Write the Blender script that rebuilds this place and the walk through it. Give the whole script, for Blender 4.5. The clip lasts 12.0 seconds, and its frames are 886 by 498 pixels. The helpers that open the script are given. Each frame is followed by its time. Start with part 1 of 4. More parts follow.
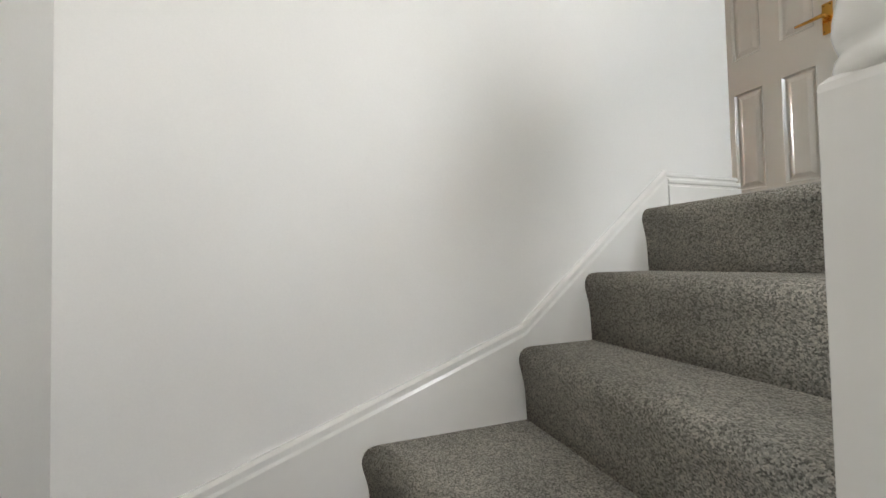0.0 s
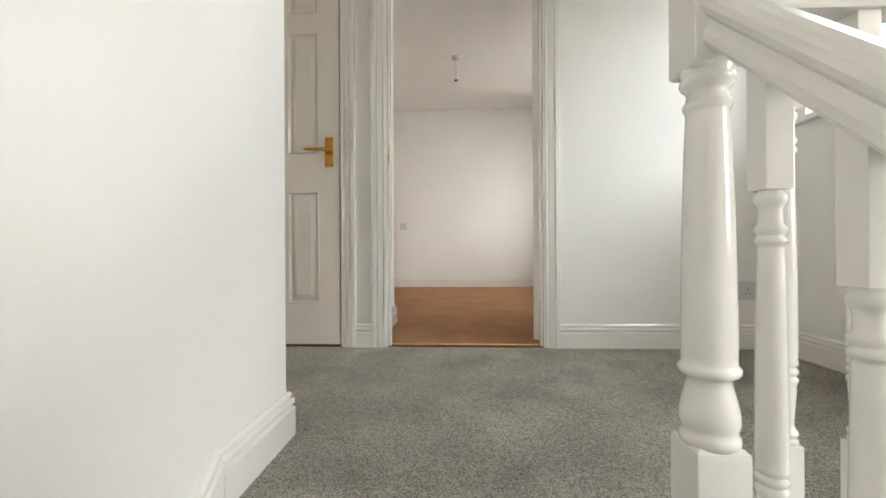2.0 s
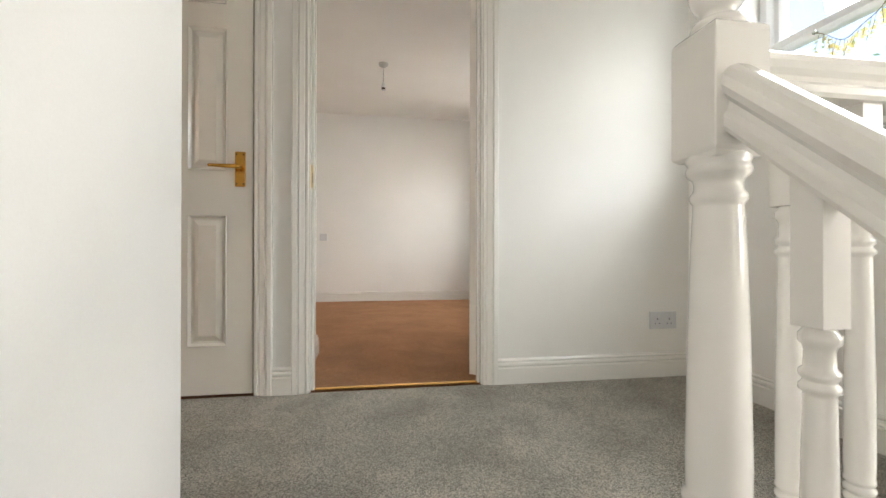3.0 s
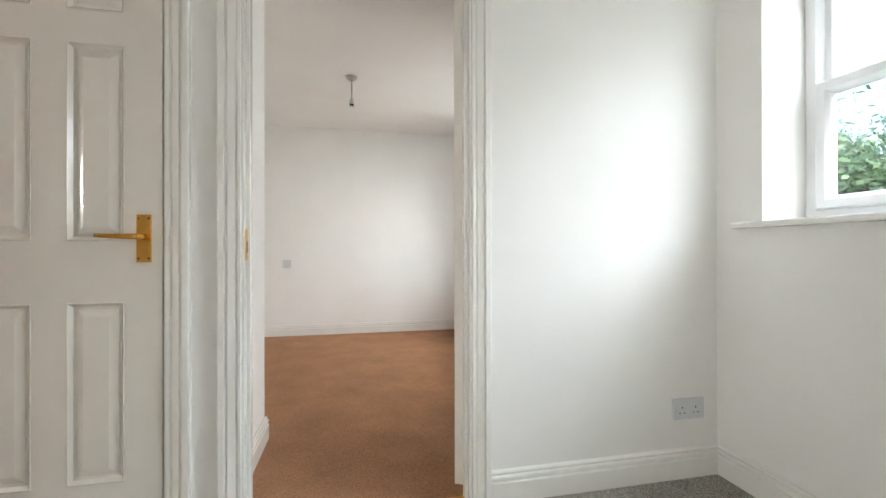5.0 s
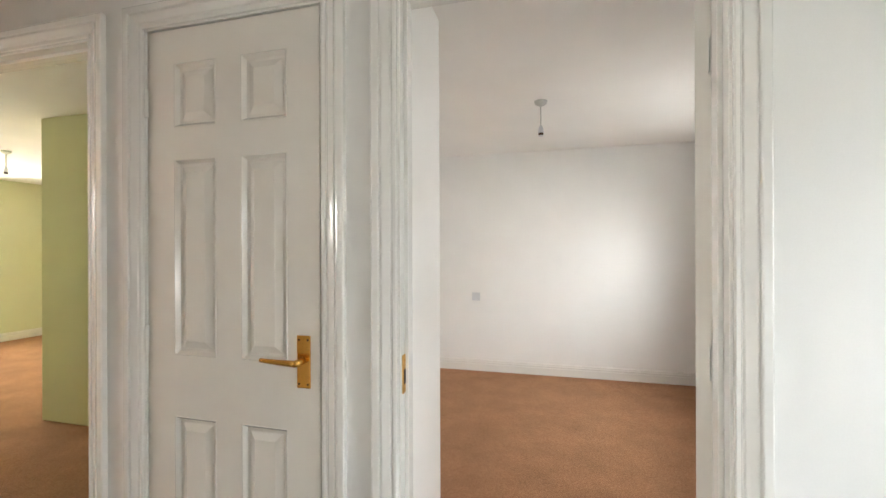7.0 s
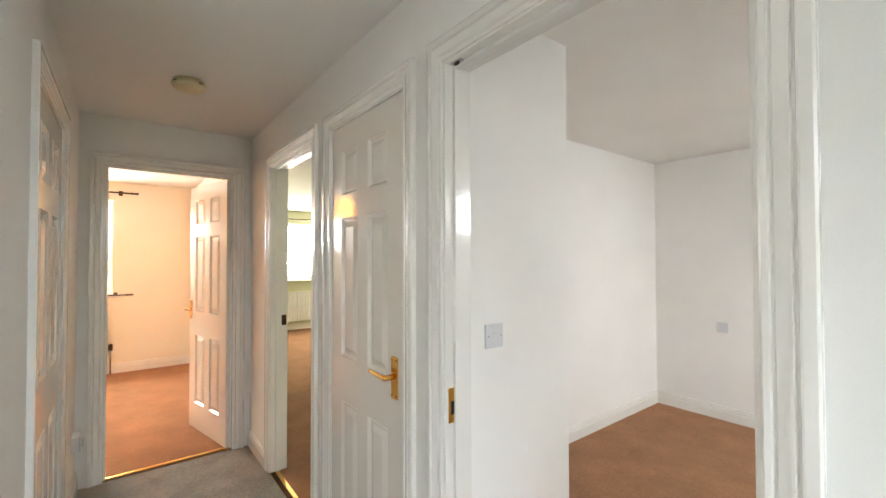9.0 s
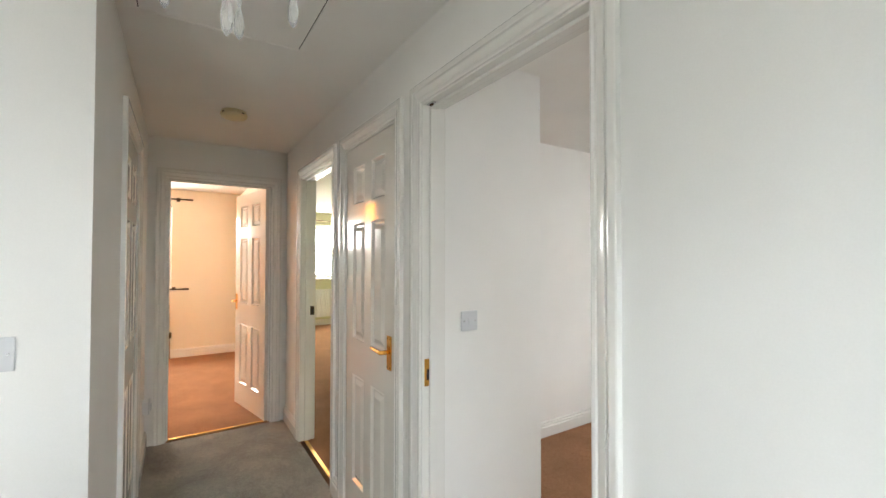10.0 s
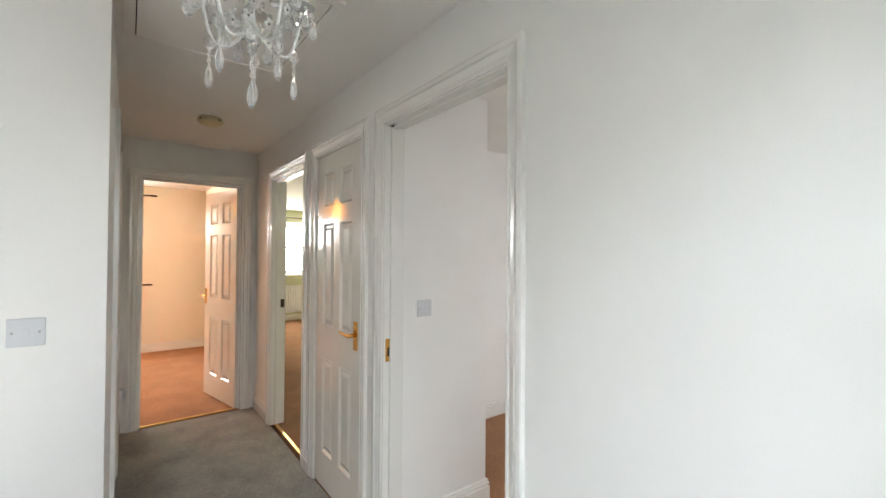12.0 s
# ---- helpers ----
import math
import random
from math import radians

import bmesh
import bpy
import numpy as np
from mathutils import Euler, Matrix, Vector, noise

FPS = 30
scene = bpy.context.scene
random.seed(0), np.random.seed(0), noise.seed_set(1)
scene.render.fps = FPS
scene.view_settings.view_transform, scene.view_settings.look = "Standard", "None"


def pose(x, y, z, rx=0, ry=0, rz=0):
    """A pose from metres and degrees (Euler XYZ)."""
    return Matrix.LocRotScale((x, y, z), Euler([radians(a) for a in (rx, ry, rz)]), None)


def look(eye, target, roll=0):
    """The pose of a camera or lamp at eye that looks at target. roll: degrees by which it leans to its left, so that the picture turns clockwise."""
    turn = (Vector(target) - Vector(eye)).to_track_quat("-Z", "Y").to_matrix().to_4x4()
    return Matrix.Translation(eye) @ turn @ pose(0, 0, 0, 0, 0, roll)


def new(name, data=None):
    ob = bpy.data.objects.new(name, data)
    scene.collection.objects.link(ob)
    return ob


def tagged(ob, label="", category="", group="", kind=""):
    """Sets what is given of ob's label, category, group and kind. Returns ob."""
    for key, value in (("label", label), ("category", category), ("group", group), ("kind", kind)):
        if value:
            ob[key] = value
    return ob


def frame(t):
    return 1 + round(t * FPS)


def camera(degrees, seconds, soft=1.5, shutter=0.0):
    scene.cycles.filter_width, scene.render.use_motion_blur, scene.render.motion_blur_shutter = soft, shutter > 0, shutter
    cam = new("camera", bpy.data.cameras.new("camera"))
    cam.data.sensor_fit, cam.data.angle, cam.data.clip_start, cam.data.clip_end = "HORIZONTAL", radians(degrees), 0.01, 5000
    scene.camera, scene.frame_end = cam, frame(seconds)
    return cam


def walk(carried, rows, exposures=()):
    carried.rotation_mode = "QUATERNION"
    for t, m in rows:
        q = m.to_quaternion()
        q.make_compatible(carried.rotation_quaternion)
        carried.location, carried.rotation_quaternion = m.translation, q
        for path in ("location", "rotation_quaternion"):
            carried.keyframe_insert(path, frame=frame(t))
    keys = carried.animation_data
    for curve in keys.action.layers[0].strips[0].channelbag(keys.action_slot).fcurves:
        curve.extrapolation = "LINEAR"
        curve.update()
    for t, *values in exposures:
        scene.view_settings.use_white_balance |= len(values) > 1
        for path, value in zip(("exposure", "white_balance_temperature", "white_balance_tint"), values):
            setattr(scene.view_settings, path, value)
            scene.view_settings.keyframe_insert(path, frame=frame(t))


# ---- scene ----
cam = camera(94.0, 12.0)
PATH = [
    (0, (1.36, -2.414, -0.15), (-0.518, -1.728, -0.089), -1.2),
    (0.3, (1.237, -2.376, -0.032), (-0.367, -1.182, -0.01), -0.5),
    (0.4, (1.215, -2.36, -0.005), (-0.283, -1.035, 0.019), -0.5),
    (0.5, (1.188, -2.354, 0.016), (-0.196, -0.91, 0.048), -0.7),
    (0.6, (1.138, -2.333, 0.044), (-0.129, -0.786, 0.066), -0.6),
    (0.7, (1.093, -2.33, 0.087), (-0.055, -0.693, 0.107), -0.5),
    (1, (1.016, -2.322, 0.203), (0.19, -0.5, 0.214), -0.2),
    (1.1, (1.001, -2.313, 0.228), (0.265, -0.453, 0.247), -1.0),
    (1.5, (0.906, -2.192, 0.313), (0.505, -0.233, 0.322), -0.3),
    (2, (0.829, -2.045, 0.485), (0.746, -0.047, 0.486), -0.3),
    (2.5, (0.779, -1.948, 0.584), (0.9, 0.049, 0.585), -0.2),
    (3, (0.766, -1.885, 0.629), (1.071, 0.092, 0.634), 0.1),
    (4.8, (0.829, -1.525, 0.897), (1.265, 0.427, 0.902), 0.2),
    (5, (0.826, -1.467, 0.936), (1.241, 0.489, 0.941), -0.1),
    (5.5, (0.833, -1.376, 1.029), (1.116, 0.603, 1.034), -0.1),
    (6, (0.848, -1.25, 1.114), (0.913, 0.749, 1.115), -0.2),
    (6.5, (0.848, -1.155, 1.231), (0.65, 0.835, 1.232), -0.2),
    (7, (0.854, -1.041, 1.294), (0.355, 0.896, 1.294), -0.2),
    (7.5, (0.877, -0.908, 1.385), (0.041, 0.909, 1.384), -0.2),
    (7.7, (0.906, -0.871, 1.409), (-0.072, 0.873, 1.416), -0.5),
    (9.3, (1.582, -0.763, 1.403), (-0.054, 0.388, 1.441), 0.0),
    (9.5, (1.661, -0.771, 1.404), (0.006, 0.35, 1.443), 0.0),
    (10, (1.849, -0.79, 1.4), (0.165, 0.288, 1.438), 0.1),
    (10.5, (1.976, -0.816, 1.399), (0.278, 0.241, 1.434), 0.3),
    (11, (2.051, -0.881, 1.394), (0.365, 0.194, 1.427), 0.4),
    (11.5, (2.1, -0.922, 1.394), (0.451, 0.21, 1.423), 0.4),
    (12, (2.141, -0.934, 1.398), (0.549, 0.277, 1.424), 0.4),
]
walk(cam, [(t, look(e, g, r)) for t, e, g, r in PATH],
     [(0, 2.65, 6500, 10), (1.0, 2.58, 6450, 10), (2.0, 2.8, 6700, 10), (3.0, 2.85, 6850, 11), (5.0, 3.05, 6300, 9), (6.0, 2.95, 6350, 9), (7.5, 3.2, 6500, 10), (9.5, 2.95, 6350, 8), (10.5, 2.75, 6350, 8), (12.0, 2.72, 6300, 10)])

# ---- world, light, exposure ----
world = bpy.data.worlds.new("sky")
scene.world = world
world.use_nodes = True
wn = world.node_tree.nodes
sky = wn.new("ShaderNodeTexSky")
sky.sky_type = "NISHITA"
sky.sun_disc = False
sky.sun_elevation, sky.sun_rotation = radians(41), radians(137)
world.node_tree.links.new(sky.outputs[0], wn["Background"].inputs[0])
sky.dust_density, sky.air_density, sky.ozone_density = 2.0, 1.0, 1.0
wn["Background"].inputs[1].default_value = 0.08


def sun_lamp():
    d = bpy.data.lights.new("sun", "SUN")
    d.energy, d.angle, d.color = 0.72, radians(58), (0.78, 0.91, 1.0)
    ob = new("sun", d)
    ob.matrix_world = look((30, -32, 38), (0, 0, 0))


sun_lamp()


def window_light(name, m, w, h, watts, colour, spread=180):
    d = bpy.data.lights.new(name, "AREA")
    d.shape, d.size, d.size_y, d.energy, d.color = "RECTANGLE", w, h, watts, colour
    d.spread = radians(spread)
    ob = new(name, d)
    ob.matrix_world = m
    return ob


# daylight standing in each window's opening; the stair window and lamp are unseen additions
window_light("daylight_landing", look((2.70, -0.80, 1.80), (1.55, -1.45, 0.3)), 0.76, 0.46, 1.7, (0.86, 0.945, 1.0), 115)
window_light("fill_stair", look((2.64, -2.15, 0.9), (1.6, -2.84, 1.1)), 0.7, 0.6, 2.4, (1.0, 0.98, 0.95))
window_light("daylight_bedroom", look((2.72, 2.0, 1.87), (0.85, 1.75, 0.4)), 0.92, 0.46, 3.8, (0.98, 0.985, 0.98), 135)
window_light("daylight_green", look((-6.99, 1.95, 1.5), (0, 1.95, 1.0)), 1.05, 1.05, 15, (1.0, 0.97, 0.86))
window_light("daylight_end", look((-5.40, -1.45, 1.77), (-4.4, -1.45, 1.17)), 1.1, 0.6, 11.5, (1.0, 0.97, 0.91))


# ---- materials ----
def material(name, colour, rough=0.5, metal=0.0, var=0.06, scale=6.0, fine=120.0, bump=0.1, dist=0.002, spec=0.5, coat=0.0, dark=None):
    """Paint, metal or cloth: colour with broad and fine variation, a little relief."""
    m = bpy.data.materials.new(name)
    m.use_nodes = True
    nt = m.node_tree
    n, l = nt.nodes, nt.links
    b = n["Principled BSDF"]
    co = n.new("ShaderNodeTexCoord")
    n1, n2 = n.new("ShaderNodeTexNoise"), n.new("ShaderNodeTexNoise")
    n1.inputs["Scale"].default_value, n1.inputs["Detail"].default_value = scale, 3
    n2.inputs["Scale"].default_value, n2.inputs["Detail"].default_value = fine, 2
    l.new(co.outputs["Object"], n1.inputs["Vector"])
    l.new(co.outputs["Object"], n2.inputs["Vector"])
    mx = n.new("ShaderNodeMix")
    mx.data_type = "FLOAT"
    mx.inputs[0].default_value = 0.4
    l.new(n1.outputs["Fac"], mx.inputs[2])
    l.new(n2.outputs["Fac"], mx.inputs[3])
    r = n.new("ShaderNodeValToRGB")
    lo = dark or [c * (1 - var) for c in colour]
    hi = [min(1, c * (1 + var)) for c in colour]
    r.color_ramp.elements[0].position, r.color_ramp.elements[1].position = 0.32, 0.68
    r.color_ramp.elements[0].color, r.color_ramp.elements[1].color = (*lo, 1), (*hi, 1)
    l.new(mx.outputs[0], r.inputs[0])
    l.new(r.outputs[0], b.inputs["Base Color"])
    b.inputs["Roughness"].default_value, b.inputs["Metallic"].default_value = rough, metal
    b.inputs["Specular IOR Level"].default_value = spec
    b.inputs["Coat Weight"].default_value = coat
    if bump:
        bp = n.new("ShaderNodeBump")
        bp.inputs["Strength"].default_value, bp.inputs["Distance"].default_value = bump, dist
        l.new(n2.outputs["Fac"], bp.inputs["Height"])
        l.new(bp.outputs[0], b.inputs["Normal"])
    return m


def carpet_material(name, base, dark, light, tuft_scale=190, patch_amp=0.12, depth=0.006, sheen=0.2):
    """Cut pile: every tuft its own tone, brushed patches, deep fibre relief."""
    m = bpy.data.materials.new(name)
    m.use_nodes = True
    nt = m.node_tree
    n, l = nt.nodes, nt.links
    b = n["Principled BSDF"]
    co = n.new("ShaderNodeTexCoord")
    tuft, speck, patch, nap = n.new("ShaderNodeTexVoronoi"), n.new("ShaderNodeTexNoise"), n.new("ShaderNodeTexNoise"), n.new("ShaderNodeTexNoise")
    tuft.inputs["Scale"].default_value = tuft_scale
    speck.inputs["Scale"].default_value, speck.inputs["Detail"].default_value, speck.inputs["Roughness"].default_value = tuft_scale * 1.6, 3, 0.7
    nap.inputs["Scale"].default_value, nap.inputs["Detail"].default_value = 38, 3
    patch.inputs["Scale"].default_value, patch.inputs["Detail"].default_value = 4.0, 4
    for k in (tuft, speck, patch, nap):
        l.new(co.outputs["Object"], k.inputs["Vector"])
    sep = n.new("ShaderNodeSeparateColor")
    l.new(tuft.outputs["Color"], sep.inputs[0])
    mx = n.new("ShaderNodeMix")
    mx.data_type = "FLOAT"
    mx.inputs[0].default_value = 0.55
    l.new(sep.outputs[0], mx.inputs[2])
    l.new(speck.outputs["Fac"], mx.inputs[3])
    mx2 = n.new("ShaderNodeMix")
    mx2.data_type = "FLOAT"
    mx2.inputs[0].default_value = 0.10
    l.new(mx.outputs[0], mx2.inputs[2])
    l.new(nap.outputs["Fac"], mx2.inputs[3])
    r = n.new("ShaderNodeValToRGB")
    r.color_ramp.elements[0].position, r.color_ramp.elements[1].position = 0.27, 0.74
    r.color_ramp.elements[0].color, r.color_ramp.elements[1].color = (*dark, 1), (*light, 1)
    mid = r.color_ramp.elements.new(0.5)
    mid.color = (*base, 1)
    l.new(mx2.outputs[0], r.inputs[0])
    br = n.new("ShaderNodeMapRange")
    br.inputs[1].default_value, br.inputs[2].default_value, br.inputs[3].default_value, br.inputs[4].default_value = 0.3, 0.7, 1 - patch_amp, 1 + patch_amp
    l.new(patch.outputs["Fac"], br.inputs[0])
    mul = n.new("ShaderNodeVectorMath")
    mul.operation = "SCALE"
    l.new(r.outputs[0], mul.inputs[0])
    l.new(br.outputs[0], mul.inputs["Scale"])
    l.new(mul.outputs[0], b.inputs["Base Color"])
    b.inputs["Roughness"].default_value = 1.0
    b.inputs["Specular IOR Level"].default_value = 0.08
    b.inputs["Sheen Weight"].default_value = sheen
    b.inputs["Sheen Roughness"].default_value = 0.28
    b.inputs["Sheen Tint"].default_value = (1.0, 0.93, 0.83, 1)
    add = n.new("ShaderNodeMath")
    add.operation = "ADD"
    l.new(sep.outputs[1], add.inputs[0])
    l.new(speck.outputs["Fac"], add.inputs[1])
    bp = n.new("ShaderNodeBump")
    bp.inputs["Strength"].default_value, bp.inputs["Distance"].default_value = 0.8, depth
    l.new(add.outputs[0], bp.inputs["Height"])
    l.new(bp.outputs[0], b.inputs["Normal"])
    return m


def glass_material(name, tint=(1, 1, 1), rough=0.0):
    m = bpy.data.materials.new(name)
    m.use_nodes = True
    b = m.node_tree.nodes["Principled BSDF"]
    b.inputs["Base Color"].default_value = (*tint, 1)
    b.inputs["Transmission Weight"].default_value = 1.0 if rough < 0.01 else 0.8
    b.inputs["Roughness"].default_value = rough
    b.inputs["IOR"].default_value = 1.45
    return m


WALL = material("white_emulsion", (0.855, 0.835, 0.80), 0.75, var=0.025, scale=2.5, fine=260, bump=0.12, dist=0.0012, spec=0.3)
CEIL = material("ceiling_emulsion", (0.87, 0.845, 0.805), 0.85, var=0.025, scale=2.5, fine=200, bump=0.15, dist=0.0015, spec=0.2)
CREAM = material("cream_emulsion", (0.80, 0.735, 0.60), 0.75, var=0.03, scale=2.5, fine=260, bump=0.12, dist=0.0012, spec=0.3)
GREEN = material("pale_green_emulsion", (0.66, 0.66, 0.44), 0.75, var=0.03, scale=2.5, fine=260, bump=0.12, dist=0.0012, spec=0.3)
GLOSS = material("white_gloss_paint", (0.845, 0.82, 0.775), 0.2, var=0.012, scale=4, fine=30, bump=0.0, coat=0.3)
DOORP = material("door_gloss_paint", (0.79, 0.745, 0.68), 0.12, var=0.012, scale=4, fine=30, bump=0.0, coat=0.25)
UPVC = material("white_plastic", (0.82, 0.82, 0.82), 0.3, var=0.01, scale=8, fine=80, bump=0.02)
PLATE = material("switch_plastic", (0.64, 0.64, 0.645), 0.3, var=0.01, scale=30, fine=200, bump=0.02)
AGED = material("aged_grey_plastic", (0.47, 0.455, 0.42), 0.45, var=0.05, scale=30, fine=200, bump=0.02)
YELLOWED = material("yellowed_plastic", (0.70, 0.60, 0.36), 0.4, var=0.05, scale=20, fine=200, bump=0.02)
BRASS = material("polished_brass", (0.80, 0.44, 0.10), 0.22, metal=1.0, var=0.08, scale=20, fine=200, bump=0.04, dist=0.0005)
CHROME = material("dull_chrome", (0.6, 0.6, 0.6), 0.25, metal=1.0, var=0.05, scale=30, fine=200, bump=0.0)
DARK = material("dark_gap", (0.02, 0.018, 0.016), 0.8, var=0.2, bump=0.0)
BRONZE = material("dark_bronze", (0.07, 0.04, 0.02), 0.35, metal=0.8, var=0.1, scale=40, bump=0.0)
GREY = carpet_material("grey_carpet", (0.365, 0.338, 0.292), (0.11, 0.103, 0.09), (0.67, 0.617, 0.532), 360, 0.22, 0.006, 0.2)
BROWN = carpet_material("brown_carpet", (0.37, 0.190, 0.098), (0.27, 0.134, 0.066), (0.475, 0.25, 0.138), 260, 0.13, 0.003, 0.05)
GLASS = glass_material("window_glass")
CRYSTAL = glass_material("acrylic_crystal", (0.98, 0.975, 0.955), 0.09)
def glow_material(name, colour, glow, strength):
    """A surface that gives off light."""
    m = material(name, colour, 0.7, var=0.08, scale=40, fine=400, bump=0.1)
    b = m.node_tree.nodes["Principled BSDF"]
    b.inputs["Emission Color"].default_value = (*glow, 1)
    b.inputs["Emission Strength"].default_value = strength
    return m


SHADE = glow_material("lit_orange_cloth", (0.75, 0.42, 0.14), (1.0, 0.33, 0.045), 3.4)
BULB = glow_material("lit_bulb", (0.9, 0.88, 0.82), (1.0, 0.70, 0.40), 5)
WHITEMETAL = material("white_enamel", (0.82, 0.81, 0.78), 0.3, var=0.03, scale=30, bump=0.0)


# ---- mesh helpers ----
def box(bm, x0, x1, y0, y1, z0, z1, bevel=0.0):
    m = Matrix.LocRotScale(((x0 + x1) / 2, (y0 + y1) / 2, (z0 + z1) / 2), None, (abs(x1 - x0), abs(y1 - y0), abs(z1 - z0)))
    r = bmesh.ops.create_cube(bm, size=1, matrix=m)
    if bevel:
        es = {e for v in r["verts"] for e in v.link_edges}
        bmesh.ops.bevel(bm, geom=list(es), offset=bevel, segments=2, affect="EDGES", profile=0.6)
    return r


def lathe(bm, prof, segs=24, centre=(0, 0), square=0):
    """Turns (radius, z) pairs round an upright axis."""
    rings = []
    for r, z in prof:
        rings.append([bm.verts.new((centre[0] + r * math.cos(2 * math.pi * k / segs), centre[1] + r * math.sin(2 * math.pi * k / segs), z)) for k in range(segs)])
    for a, b in zip(rings, rings[1:]):
        for k in range(segs):
            f = bm.faces.new((a[k], a[(k + 1) % segs], b[(k + 1) % segs], b[k]))
            f.smooth = True
    bm.faces.new(rings[0][::-1])
    bm.faces.new(rings[-1])


def sweep(bm, prof, path, closed=False):
    """Carries a closed profile along a path: path gives, for each station, a function from (u, v) to a place."""
    rings = [[bm.verts.new(st(u, v)) for u, v in prof] for st in path]
    k = len(prof)
    for a, b in zip(rings, rings[1:]):
        for i in range(k):
            bm.faces.new((a[i], a[(i + 1) % k], b[(i + 1) % k], b[i]))
    bm.faces.new(rings[0][::-1])
    bm.faces.new(rings[-1])


def finish(name, bm, mat, smooth=False):
    bmesh.ops.recalc_face_normals(bm, faces=bm.faces)
    me = bpy.data.meshes.new(name)
    bm.to_mesh(me)
    bm.free()
    for m in (mat if isinstance(mat, (list, tuple)) else [mat]):
        me.materials.append(m)
    if smooth:
        for p in me.polygons:
            p.use_smooth = True
    return me


def part(name, bm, mat, parent=None, label="", smooth=False):
    ob = new(name, finish(name, bm, mat, smooth))
    ob.parent = parent
    return tagged(ob, label)


def thing(name, label, category, m=None, group="", kind=""):
    ob = new(name)
    ob.empty_display_size = 0.05
    if m is not None:
        ob.matrix_world = m
    return tagged(ob, label, category, group, kind)


def setting(name, bm, mat, label, category):
    return tagged(part(name, bm, mat), label, category, kind="structure")


def cut_boxes(lo, hi, z0, z1, holes):
    """Splits a wall's face into the rectangles round its openings (a0, a1, b0, b1)."""
    out, a = [], lo
    for a0, a1, b0, b1 in sorted(holes):
        if a0 > a:
            out.append((a, a0, z0, z1))
        if b0 > z0:
            out.append((a0, a1, z0, b0))
        if b1 < z1:
            out.append((a0, a1, b1, z1))
        a = a1
    if a < hi:
        out.append((a, hi, z0, z1))
    return out


def wall_along_x(name, y0, y1, x0, x1, z0, z1, mat, label, holes=()):
    bm = bmesh.new()
    for a, b, c, d in cut_boxes(x0, x1, z0, z1, holes):
        box(bm, a, b, y0, y1, c, d)
    return setting(name, bm, mat, label, "wall")


def wall_along_y(name, x0, x1, y0, y1, z0, z1, mat, label, holes=()):
    bm = bmesh.new()
    for a, b, c, d in cut_boxes(y0, y1, z0, z1, holes):
        box(bm, x0, x1, a, b, c, d)
    return setting(name, bm, mat, label, "wall")


def slab(name, x0, x1, y0, y1, z0, z1, mat, label, category):
    bm = bmesh.new()
    box(bm, x0, x1, y0, y1, z0, z1)
    return setting(name, bm, mat, label, category)


# ---- plan ----
H = 2.30                      # ceiling
WA = 0.10                     # thickness of the inner walls
XB = 2.32                     # inner face of the window wall
HALL = -0.99                  # side wall of the hall
STAIRX = 0.375                # wall beside the stair
YL = -1.42                    # edge of the landing
END = -1.905                  # wall at the hall's end
BED = 3.33                    # bedroom's far wall
DH = 1.99                     # door openings
O3, D1, O2 = (-1.385, -0.635), (-0.391, 0.232), (0.468, 1.238)
LN = 0.027                    # thickness of a door lining
LD = (-1.10, -0.36)           # doorway in the hall's side wall
EO = (-0.857, -0.127)         # doorway in the end wall

wall_along_x("wall_doors", 0, WA, END - WA, XB, 0, H, WALL, "white painted landing wall with three doorways",
             [(a - LN, b + LN, 0, DH + LN) for a, b in (O3, D1, O2)])
# first opening, by the stair, is unseen: added to let fill light in
wall_along_y("wall_window", XB, XB + 0.28, -2.99, BED + 0.2, -2.6, H + 0.1, WALL, "white painted outer wall with two windows and an added stair opening",
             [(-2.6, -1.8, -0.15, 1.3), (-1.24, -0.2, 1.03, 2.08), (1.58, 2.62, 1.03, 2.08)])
wall_along_y("wall_hall_end", END - WA, END, HALL - WA, 0, 0, H, WALL, "white painted wall at the hall end", [(EO[0] - LN, EO[1] + LN, 0, DH + LN)])
wall_along_x("wall_hall_side", HALL - WA, HALL, END, STAIRX, 0, H, WALL, "white painted side wall of the hall", [(LD[0] - LN, LD[1] + LN, 0, DH + LN)])
wall_along_y("wall_stair", STAIRX - WA, STAIRX, -2.99, HALL - WA, -2.6, H, WALL, "white painted wall beside the winding stair")
wall_along_x("wall_stair_back", -2.99, -2.84, STAIRX, XB, -2.6, H, WALL, "white painted back wall of the stairwell")
slab("ceiling_landing", END - WA, XB, -2.99, WA, H, H + 0.1, CEIL, "matt white ceiling over landing and hall", "ceiling")
bm = bmesh.new()
box(bm, STAIRX - WA, XB, YL + 0.1, 0, -0.22, 0)
box(bm, 1.17, XB, YL + 0.03, YL + 0.1, -0.22, 0)
setting("floor_landing", bm, GREY, "grey cut-pile carpet on the landing", "floor")
slab("floor_hall", END, STAIRX - WA, HALL, 0, -0.22, 0, GREY, "grey cut-pile carpet in the hall", "floor")
# bedroom
slab("floor_bedroom", -0.47, XB, WA * 0.45, BED, -0.22, -0.004, BROWN, "brown cut-pile bedroom carpet", "floor")
slab("ceiling_bedroom", -0.57, XB, WA, BED + 0.1, H, H + 0.1, CEIL, "matt white bedroom ceiling", "ceiling")
wall_along_x("wall_bedroom_far", BED, BED + 0.1, -0.57, XB, 0, H, WALL, "white painted far bedroom wall")
wall_along_y("wall_bedroom_side", -0.57, -0.47, 0.62, BED, 0, H, WALL, "white painted side wall of the bedroom")
wall_along_y("wall_cupboard_return", 0.295, 0.385, WA, 0.72, 0, H, WALL, "white painted return wall of the cupboard")
